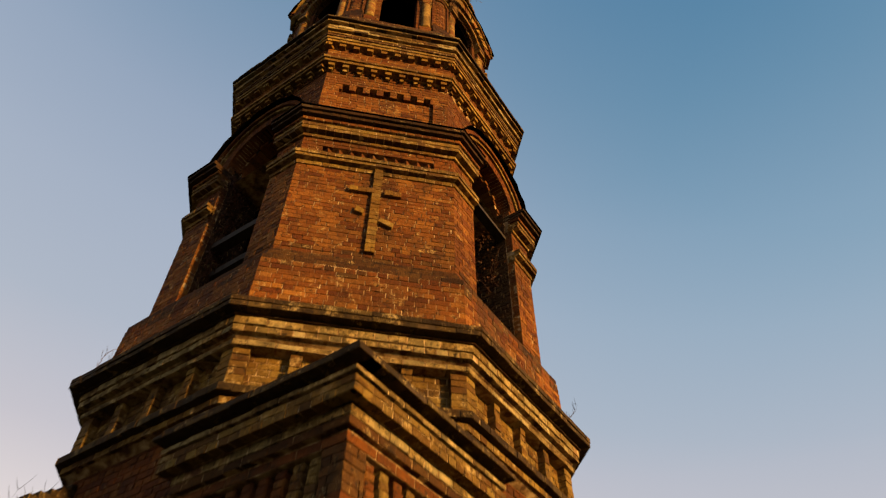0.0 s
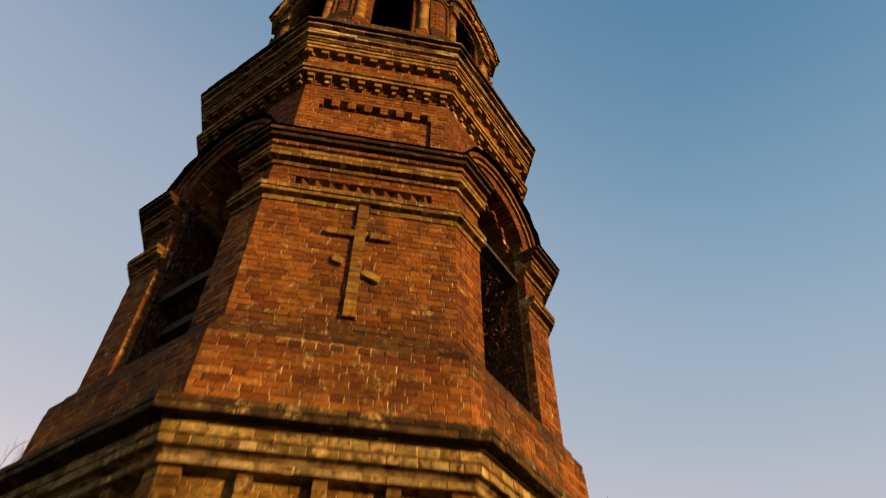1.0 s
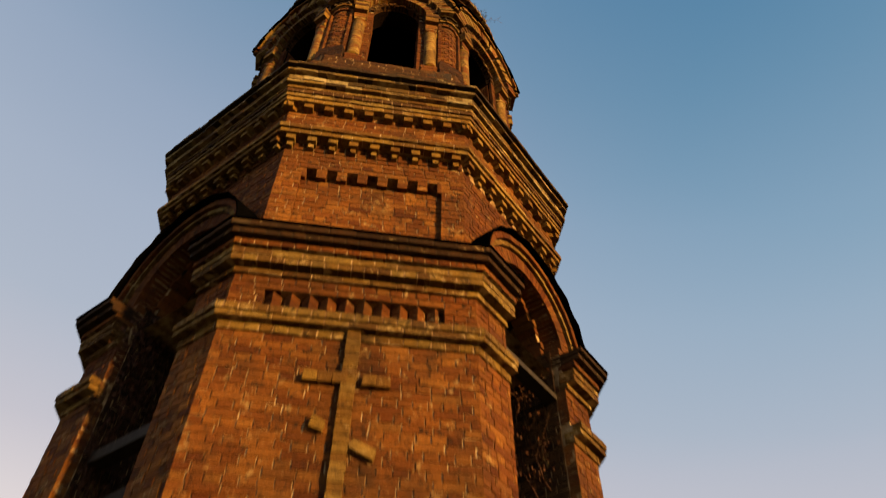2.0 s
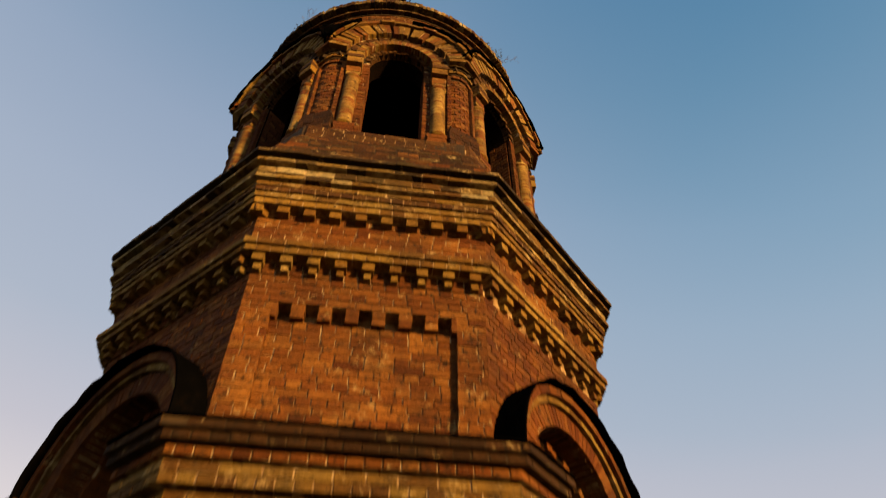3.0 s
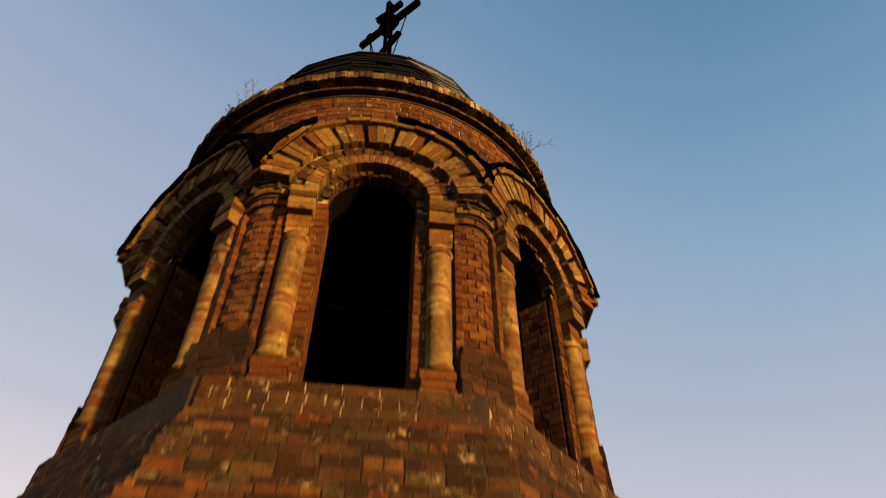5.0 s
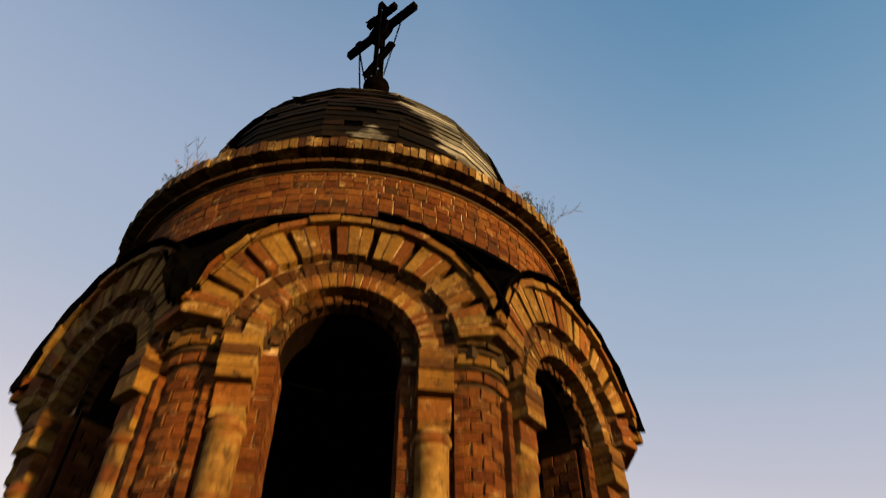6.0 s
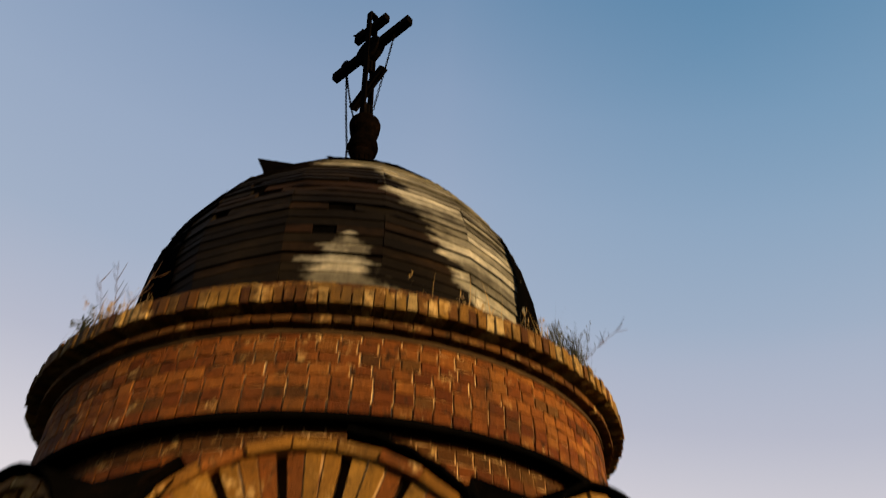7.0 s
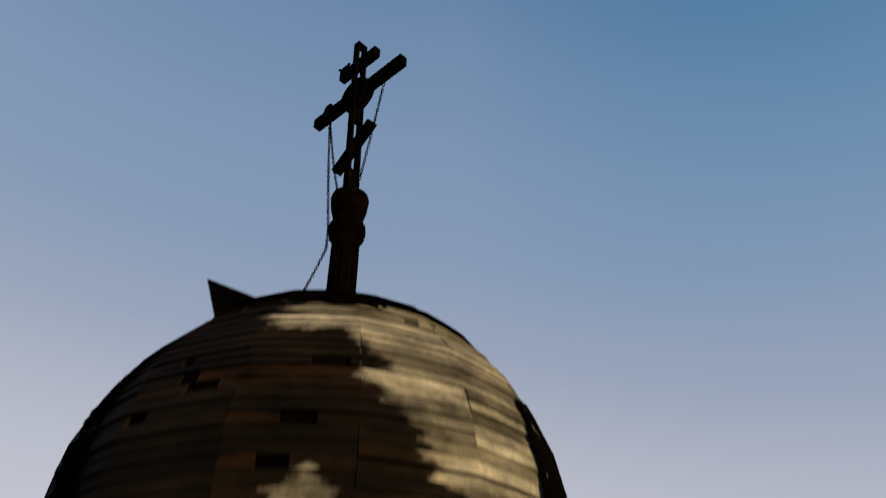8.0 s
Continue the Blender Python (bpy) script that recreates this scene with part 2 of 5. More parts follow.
def board_material(name, dark):
    """Old dome sheathing: bleached where bare, brown and tarred in large patches."""
    m, n, l, b = material(name, 0.85)
    geo = n.new("ShaderNodeNewGeometry")
    place = geo.outputs["Position"]
    own = n.new("ShaderNodeObjectInfo").outputs["Random"] if dark == "single" else geo.outputs["Random Per Island"]
    bare = ramp(n, l, own, [(0.0, (0.06, 0.066, 0.062)), (0.3, (0.112, 0.125, 0.121)), (0.75, (0.155, 0.175, 0.172)), (1.0, (0.21, 0.235, 0.232))])
    tar = ramp(n, l, own, [(0.0, (0.0020, 0.0019, 0.0015)), (0.3, (0.0030, 0.0028, 0.0021)), (0.6, (0.0040, 0.0035, 0.0026)), (0.85, (0.0058, 0.0042, 0.0026)), (1.0, (0.0095, 0.0052, 0.0028))])
    b.inputs["Specular IOR Level"].default_value = 0.06
    split_ = n.new("ShaderNodeSeparateXYZ")
    l.new(place, split_.inputs["Vector"])

    def sum_of(kind, a, c):
        k = n.new("ShaderNodeMath")
        k.operation = kind
        for socket, v in zip(k.inputs, (a, c)):
            if isinstance(v, float):
                socket.default_value = v
            else:
                l.new(v, socket)
        return k.outputs["Value"]

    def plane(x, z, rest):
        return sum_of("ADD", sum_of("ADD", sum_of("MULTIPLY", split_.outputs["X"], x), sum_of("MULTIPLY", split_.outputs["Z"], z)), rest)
    # tar gives way to bare boards on the +X shoulder, round the crown and in one low three-cornered scar
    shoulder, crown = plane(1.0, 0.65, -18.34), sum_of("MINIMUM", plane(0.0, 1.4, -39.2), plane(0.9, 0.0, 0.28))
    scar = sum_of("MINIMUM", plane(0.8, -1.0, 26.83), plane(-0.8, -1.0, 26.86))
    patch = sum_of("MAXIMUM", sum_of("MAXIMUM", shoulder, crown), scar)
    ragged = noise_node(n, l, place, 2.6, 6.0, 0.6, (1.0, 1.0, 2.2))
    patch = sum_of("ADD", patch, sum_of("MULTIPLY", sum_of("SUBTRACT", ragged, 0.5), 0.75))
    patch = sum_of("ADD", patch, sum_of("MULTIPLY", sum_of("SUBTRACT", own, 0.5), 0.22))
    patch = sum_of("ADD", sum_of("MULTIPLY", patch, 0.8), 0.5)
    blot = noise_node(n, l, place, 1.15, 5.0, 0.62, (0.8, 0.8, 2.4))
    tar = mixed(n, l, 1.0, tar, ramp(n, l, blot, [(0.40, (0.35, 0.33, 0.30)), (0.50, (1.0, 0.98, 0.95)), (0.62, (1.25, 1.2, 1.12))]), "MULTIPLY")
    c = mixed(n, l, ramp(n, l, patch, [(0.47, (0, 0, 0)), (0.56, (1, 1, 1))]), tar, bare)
    soil = noise_node(n, l, place, 2.3, 7.0, 0.68, (0.6, 0.6, 1.6))
    c = mixed(n, l, 0.9, c, ramp(n, l, soil, [(0.36, (0.18, 0.165, 0.14)), (0.46, (0.7, 0.67, 0.60)), (0.54, (1.0, 0.97, 0.90)), (0.64, (1.9, 1.75, 1.5))]), "MULTIPLY")
    grain = noise_node(n, l, place, 14.0, 6.0, 0.75, (1.0, 1.0, 0.5))
    c = mixed(n, l, 0.6, c, ramp(n, l, grain, [(0.3, (0.4, 0.4, 0.4)), (0.7, (1.3, 1.3, 1.3))]), "MULTIPLY")
    l.new(c, b.inputs["Base Color"])
    bumped(n, l, b, grain, 0.6, 0.012)
    return m


BOARD_ONE = board_material("dome_board_single", "single")


def wood_material():
    m, n, l, b = material("grey_timber", 0.85)
    place = n.new("ShaderNodeNewGeometry").outputs["Position"]
    c = ramp(n, l, noise_node(n, l, place, 12.0, 5.0, 0.7, (1, 1, 0.3)), [(0.3, (0.008, 0.006, 0.004)), (0.7, (0.032, 0.025, 0.017))])
    l.new(c, b.inputs["Base Color"])
    return m


TIMBER = wood_material()


def plant_material(name, a, c):
    m, n, l, b = material(name, 0.8)
    own = n.new("ShaderNodeNewGeometry").outputs["Random Per Island"]
    l.new(ramp(n, l, own, [(0.0, a), (1.0, c)]), b.inputs["Base Color"])
    return m


DRY = plant_material("dry_grass", (0.08, 0.058, 0.022), (0.19, 0.15, 0.07))
GREEN = plant_material("green_weed", (0.009, 0.014, 0.006), (0.028, 0.033, 0.014))
TWIG = plant_material("bare_twig", (0.03, 0.02, 0.014), (0.07, 0.048, 0.034))


def ground_material():
    m, n, l, b = material("meadow", 0.95)
    place = n.new("ShaderNodeNewGeometry").outputs["Position"]
    c = ramp(n, l, noise_node(n, l, place, 0.35, 7.0, 0.7), [(0.35, (0.03, 0.035, 0.014)), (0.6, (0.055, 0.05, 0.022)), (0.75, (0.075, 0.058, 0.03))])
    l.new(c, b.inputs["Base Color"])
    return m


MEADOW = ground_material()

# ---------------------------------------------------------------- building blocks
UP = Vector((0, 0, 1))
T22 = math.tan(radians(22.5))
COURSE, JOINT, LONG, SHORT, BED = 0.083, 0.013, 0.250, 0.118, 0.007
rng = random.Random(7)


class Side:
    """An upright plane: u runs along it, d out of it, z up."""

    def __init__(self, azimuth, origin=(0, 0, 0)):
        g = radians(azimuth)
        self.o, self.u, self.n = Vector(origin), Vector((math.cos(g), math.sin(g), 0)), Vector((math.sin(g), -math.cos(g), 0))

    def at(self, u, d, z):
        return self.o + self.u * u + self.n * d + UP * z


def sides(shift=0.0):
    return [Side(45 * k, (shift, 0, 0)) for k in range(8)]


def mesh_object(name, verts, faces, mat, parent=None, smooth=False):
    me = bpy.data.meshes.new(name)
    me.from_pydata([tuple(v) for v in verts], [], faces)
    me.materials.append(mat)
    if smooth:
        me.shade_smooth()
    me.update()
    ob = new(name, me)
    if parent:
        ob.parent = parent
    return ob


def part(name, bm, mat, parent, label="", smooth=False):
    me = bpy.data.meshes.new(name)
    bm.to_mesh(me)
    bm.free()
    me.materials.append(mat)
    if smooth:
        me.shade_smooth()
    ob = new(name, me)
    ob.parent = parent
    return tagged(ob, label)


BOX = [(0, 1, 2, 3), (0, 4, 5, 1), (1, 5, 6, 2), (2, 6, 7, 3), (3, 7, 4, 0), (4, 8, 9, 5), (5, 9, 10, 6), (6, 10, 11, 7), (7, 11, 8, 4)]
MASTERS = {}
SINGLE = {False: RED_ONE, True: PALE_ONE, "moss": MOSS_ONE, "lime": LIME_ONE, "soot_shade": SOOT_SHADE_ONE, "umber": UMBER_ONE, "stained": STAINED_ONE, "orange": ORANGE_ONE, "gold": GOLD_ONE}
JOINED = {"bed": MORTAR, "dark bed": MOSS_SHADE, False: RED_MANY, True: PALE_MANY, "moss": MOSS_MANY, "lime": LIME_MANY, "soot_shade": SOOT_SHADE_MANY, "umber": UMBER_MANY, "stained": STAINED_MANY, "orange": ORANGE_MANY, "gold": GOLD_MANY}
WORDS = {"bed": "", False: "red", True: "pale weathered", "moss": "dark mossy", "lime": "limewashed", "soot_shade": "sooty dark", "umber": "brown", "stained": "dark stained", "orange": "orange", "gold": "golden"}


def master(long_one, pale):
    """One of a few worn bricks, shared by many objects; u along x, out along -y."""
    key = (long_one, pale, rng.randrange(5))
    if key not in MASTERS:
        w, h, dep, c = (LONG if long_one else SHORT) / 2, (COURSE - BED) / 2, 0.11, 0.003
        r = lambda s: rng.uniform(-s, s)
        q = [(-w, -h), (w, -h), (w, h), (-w, h)]
        v = [(x - math.copysign(c, x) + r(.003), r(.002), z - math.copysign(c, z) + r(.003)) for x, z in q]
        v += [(x + r(.003), c + r(.002), z + r(.003)) for x, z in q]
        v += [(x, dep, z) for x, z in q]
        me = bpy.data.meshes.new("brick")
        me.from_pydata(v, [], BOX)
        me.materials.append(SINGLE[pale])
        MASTERS[key] = me
    return MASTERS[key]


class Masonry:
    """Collects the pieces of one part: some as objects of their own, the others joined."""

    def __init__(self, owner, name="brickwork", singles=300):
        self.owner, self.name, self.room = owner, name, singles
        self.lots = {}

    def block(self, side, quad, back, front, pale=False, chamfer=0.004, rear=None):
        v, f = self.lots.setdefault(pale, ([], []))
        cu, cz = sum(p[0] for p in quad) / 4, sum(p[1] for p in quad) / 4
        su = max(p[0] for p in quad) - min(p[0] for p in quad)
        sz = max(p[1] for p in quad) - min(p[1] for p in quad)
        ku, kz = 1 - 2 * chamfer / max(su, 0.02), 1 - 2 * chamfer / max(sz, 0.02)
        i = len(v)
        front += rng.uniform(-0.002, 0.004) if su > 0.1 else rng.uniform(-0.002, 0.002)
        worn = 0.003 if pale is False else 0.006
        if pale in ("moss", "lime"):
            front += rng.uniform(-0.006, 0.006)
        r = lambda: rng.uniform(-worn, worn)
        v += [side.at(cu + (u - cu) * ku + r(), front, cz + (z - cz) * kz + r()) for u, z in quad]
        v += [side.at(u + r(), front - chamfer, z + r()) for u, z in quad]
        v += [side.at(u, back, z) for u, z in (rear or quad)]
        f += [tuple(i + k for k in q) for q in BOX]

    def brick(self, side, u0, u1, z0, z1, d, depth, pale=False, ends=(False, False), single=False):
        length = u1 - u0
        if pale == "fade":
            pale = rng.choice((False, False, "umber"))
        elif pale == "damp":
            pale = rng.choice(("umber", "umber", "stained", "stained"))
        elif pale == "patched":
            pale = rng.choice(("stained", "stained", "stained", "umber", "umber", "moss", "moss", False))
        elif pale == "warm":
            pale = rng.choice((False, "orange", "orange"))
        elif pale == "olive":
            pale = rng.choice(("moss", "umber", True))
        elif pale == "aged":
            pale = rng.choice(("moss", True, True, "lime"))
        if single and self.room > 0 and not any(ends) and z1 - z0 < 0.08 and (abs(length - LONG) < 0.012 or abs(length - SHORT) < 0.012):
            self.room -= 1
            ob = new("brick", master(length > 0.2, pale))
            ob.parent = self.owner
            turn = Matrix((side.u, -side.n, UP)).transposed().to_4x4()
            ob.matrix_basis = Matrix.Translation(side.at((u0 + u1) / 2, d + rng.uniform(-0.002, 0.004), (z0 + z1) / 2)) @ turn @ pose(
                0, 0, 0, rng.uniform(-.5, .5), rng.uniform(-.6, .6), rng.uniform(-.3, .3))
            return
        b = d - depth
        quad = [(u0, z0), (u1, z0), (u1, z1), (u0, z1)]
        a0, a1 = (-T22 * b if ends[0] else u0), (T22 * b if ends[1] else u1)
        self.block(side, quad, b, d, pale, rear=[(a0, z0), (a1, z0), (a1, z1), (a0, z1)])

    def bed(self, side, lo, hi, z, high, d, depth, ends, kind_of="bed", red=True):
        """The mortar of one course, a little behind the faces of its bricks."""
        v, f = self.lots.setdefault(kind_of, ([], []))
        i, b = len(v), d - depth + 0.01
        for dd in (d - (0.0095 if red else 0.006), b):
            a0, a1 = (-T22 * dd if ends[0] else lo + 0.004), (T22 * dd if ends[1] else hi - 0.004)
            v += [side.at(a0, dd, z), side.at(a1, dd, z), side.at(a1, dd, z + high), side.at(a0, dd, z + high)]
        f += [tuple(i + k for k in q) for q in ((0, 1, 2, 3), (7, 6, 5, 4), (0, 4, 5, 1), (1, 5, 6, 2), (2, 6, 7, 3), (3, 7, 4, 0))]

    def run(self, side, z, d, depth=0.12, number=0, pale=False, single=False, u0=None, u1=None, holes=(), high=COURSE, unit=None, drop=0.0, bed=True):
        """One course of bricks along a side, with mitred corners where no end is given; holes: stretches left free."""
        ends = (u0 is None, u1 is None)
        lo, hi = (-T22 * d - 0.003 if ends[0] else u0), (T22 * d + 0.003 if ends[1] else u1)
        spans, x = [], lo
        for a, b in sorted(holes):
            if a > x:
                spans.append((x, min(a, hi)))
            x = max(x, b)
        if x < hi:
            spans.append((x, hi))
        for a, b in spans:
            if b - a < 0.03:
                continue
            if bed:
                self.bed(side, a, b, z + 0.003, high - 0.006, d, depth, (ends[0] and a == lo, ends[1] and b == hi), "dark bed" if pale in ("moss", "damp", "stained", "soot_shade", "patched") else "bed", pale in (False, "fade"))
            heads = number % 2 == 1
            size = unit or (SHORT if heads else LONG)
            step = size + JOINT
            x = a
            first = size * rng.uniform(0.35, 1.0)
            n = 0
            while x < b - 0.02:
                w = first if n == 0 else size
                if b - (x + w) < 0.05:
                    w = b - x
                if unit:
                    w = min(w * rng.uniform(0.8, 1.2), b - x)
                    if b - (x + w) < 0.07:
                        w = b - x
                if rng.random() >= drop:
                    self.brick(side, x, x + w, z + BED / 2, z + high - BED / 2, d, depth, pale,
                               (ends[0] and x <= lo + 1e-6, ends[1] and x + w >= hi - 1e-6), single)
                x += w + JOINT
                n += 1

    def wall(self, side, z0, z1, d, single=False, pale=False, u0=None, u1=None, holes=None, depth=0.12, d_top=None):
        n = max(1, round((z1 - z0) / COURSE))
        h = (z1 - z0) / n
        for i in range(n):
            z = z0 + i * h
            dd = d if d_top is None else d + (d_top - d) * i / max(1, n - 1)
            self.run(side, z, dd, depth, i, pale, single, u0, u1, holes(z + h / 2) if holes else (), h, bed=d_top is not None)

    def ring(self, side, uc, zc, r0, r1, back, front, count, pale=False, proud=None, a0=0.0, a1=180.0, gap=0.006):
        """Voussoirs of an arch, from a0 to a1 degrees."""
        for i in range(count):
            s, e = (a0 + (a1 - a0) * (i + j) / count for j in (0, 1))
            m = gap / (r0 + r1) * 57.3
            s, e = radians(s + m), radians(e - m)
            f = front + (proud[i % len(proud)] if proud else 0)
            quad = [(uc + r * math.cos(t), zc + r * math.sin(t)) for r, t in ((r0, e), (r0, s), (r1, s), (r1, e))]
            self.block(side, quad, back, f, rng.choice(("gold", "gold", "gold", True, "orange", "orange")) if pale == "mix" else pale)

    def done(self):
        for key, (v, f) in self.lots.items():
            ob = mesh_object(self.name, v, f, JOINED[key], self.owner)
            tagged(ob, "beds of lime mortar between bricks" if key in ("bed", "dark bed") else "rows of %s bricks in lime mortar" % WORDS[key], kind="stuff")


def loft(rings, close_bottom=True, close_top=True):
    """Verts and faces between rings of equal length."""
    n = len(rings[0])
    v = [p for r in rings for p in r]
    f = [(i * n + j, i * n + (j + 1) % n, (i + 1) * n + (j + 1) % n, (i + 1) * n + j) for i in range(len(rings) - 1) for j in range(n)]
    if close_bottom:
        f.append(tuple(reversed(range(n))))
    if close_top:
        f.append(tuple(range((len(rings) - 1) * n, len(rings) * n)))
    return v, f


def octagon(a, z, shift=0.0):
    r = a / math.cos(radians(22.5))
    return [(shift + r * math.sin(radians(45 * k + 22.5)), -r * math.cos(radians(45 * k + 22.5)), z) for k in range(8)]


def circle(r, z, n=64, x=0.0, y=0.0):
    return [(x + r * math.sin(2 * math.pi * k / n), y - r * math.cos(2 * math.pi * k / n), z) for k in range(n)]


def panel(side, outer, inner, z0, z1, half=0.0, sill=0.0, spring=0.0, uc=0.0, cut=9.0):
    """One side of a hollow tower with thick walls; with half > 0 an arched opening goes through it."""
    v, f = [], []

    def quad(*ps):
        i = len(v)
        v.extend(side.at(*p) for p in ps)
        f.append(tuple(range(i, i + 4)))
    wo, wi = min(cut, T22 * outer), min(cut + 0.03, T22 * inner)

    def both(ua, za, ub, zb, uc_, zc, ud, zd):
        quad((ua, outer, za), (ub, outer, zb), (uc_, outer, zc), (ud, outer, zd))
        k = lambda u: max(-wi, min(wi, u)) if abs(u) < wo - 1e-6 else math.copysign(wi, u)
        quad((k(ud), inner, zd), (k(uc_), inner, zc), (k(ub), inner, zb), (k(ua), inner, za))
    if half <= 0:
        both(-wo, z0, wo, z0, wo, z1, -wo, z1)
    else:
        l, r = uc - half, uc + half
        both(-wo, z0, l, z0, l, z1, -wo, z1)
        both(r, z0, wo, z0, wo, z1, r, z1)
        if sill > z0 + 1e-4:
            both(l, z0, r, z0, r, sill, l, sill)
            quad((l, outer, sill), (r, outer, sill), (r, inner, sill), (l, inner, sill))
        n = 16
        arc = [(uc - half * math.cos(math.pi * i / n), spring + half * math.sin(math.pi * i / n)) for i in range(n + 1)]
        for (ua, za), (ub, zb) in zip(arc, arc[1:]):
            both(ua, za, ub, zb, ub, z1, ua, z1)
            quad((ub, outer, zb), (ua, outer, za), (ua, inner, za), (ub, inner, zb))
        base = max(sill, z0)
        quad((l, outer, base), (l, inner, base), (l, inner, spring), (l, outer, spring))
        quad((r, inner, base), (r, outer, base), (r, outer, spring), (r, inner, spring))
    for z in (z0, z1):
        quad((-wo, outer, z), (wo, outer, z), (wi, inner, z), (-wi, inner, z))
    return v, f


def gather(pieces):
    v, f = [], []
    for pv, pf in pieces:
        i = len(v)
        v += pv
        f += [tuple(i + k for k in q) for q in pf]
    return v, f


def opening_holes(half, sill, spring, uc=0.0, extra=0.0):
    def holes(z):
        if z < sill:
            return ()
        if z <= spring:
            return ((uc - half, uc + half),)
        if z < spring + half + extra:
            w = math.sqrt(max(0.0, (half + extra) ** 2 - (z - spring) ** 2))
            return ((uc - w, uc + w),)
        return ()
    return holes


def lathe(profile, n=20):
    v, f = loft([circle(r, z, n) for r, z in profile])
    return v, f


def tube(points, radius, n=6):
    """A round bar along points."""
    v, f = [], []
    pts = [Vector(p) for p in points]
    for i, p in enumerate(pts):
        t = (pts[min(i + 1, len(pts) - 1)] - pts[max(i - 1, 0)]).normalized()
        a = t.orthogonal().normalized()
        b = t.cross(a)
        rad = radius[i] if isinstance(radius, (list, tuple)) else radius
        v += [p + (a * math.cos(2 * math.pi * k / n) + b * math.sin(2 * math.pi * k / n)) * rad for k in range(n)]
    for i in range(len(pts) - 1):
        f += [(i * n + k, i * n + (k + 1) % n, (i + 1) * n + (k + 1) % n, (i + 1) * n + k) for k in range(n)]
    f += [tuple(range(n)), tuple(range((len(pts) - 1) * n, len(pts) * n))]
    return v, f


def hexa(side, u0, u1, d0, d1, z0, z1):
    v = [side.at(u, d, z) for d in (d1, d0) for u, z in ((u0, z0), (u1, z0), (u1, z1), (u0, z1))]
    return v, [(0, 1, 2, 3), (7, 6, 5, 4), (0, 4, 5, 1), (1, 5, 6, 2), (2, 6, 7, 3), (3, 7, 4, 0)]

# ---------------------------------------------------------------- ground
gv = [(-2500, -2500, 0), (2500, -2500, 0), (2500, 2500, 0), (-2500, 2500, 0)]
ground = mesh_object("ground", gv, [(0, 1, 2, 3)], MEADOW)
tagged(ground, "flat grassy meadow round the tower's foot", "ground", kind="structure")

# ---------------------------------------------------------------- the bell tower
tower = new("bell_tower")
tagged(tower, "derelict octagonal red-brick bell tower with arched belfry and lantern", "tower")
S = sides()


def core(name, pieces, label, mat=MORTAR, hollow=0.0):
    """The mortared body of one storey, a part for each side; what lies nearer to the axis than hollow gets the
    near-black that paints the shade inside.
    """
    made = []
    for v, f in pieces:
        ob = mesh_object(name, v, f, mat, tower)
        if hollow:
            ob.data.materials.append(INNER_SHADE)
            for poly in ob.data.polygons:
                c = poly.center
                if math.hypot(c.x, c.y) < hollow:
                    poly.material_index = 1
        made.append(tagged(ob, label))
    return made[0]


def slab(side, u0, u1, d0, d1, z0, z1):
    """A thick piece of wall; its ends are mitred where u is None."""
    v = []
    for d in (d1, d0):
        a, b = (-T22 * d if u0 is None else u0), (T22 * d if u1 is None else u1)
        v += [side.at(u, d, z) for u, z in ((a, z0), (b, z0), (b, z1), (a, z1))]
    return v, [(0, 1, 2, 3), (7, 6, 5, 4), (0, 4, 5, 1), (1, 5, 6, 2), (2, 6, 7, 3), (3, 7, 4, 0)]


# lower body: a square plan with corner piers, merging into the octagon
body = core("lower_body", [loft([octagon(2.888, 0.0), octagon(2.888, 11.25)])], "plain brick lower body of the tower")
m = Masonry(body)
for k in (1, 3, 5, 7):
    m.wall(S[k], 9.2, 11.25, 2.90, single=k in (7, 1))
    m.wall(S[k], 0.0, 9.2, 2.90, depth=0.05)
m.done()

PIER_IN, PIER_OUT = 1.0, 3.12       # along the square's side: the pier's free end, and its wall's distance from the axis


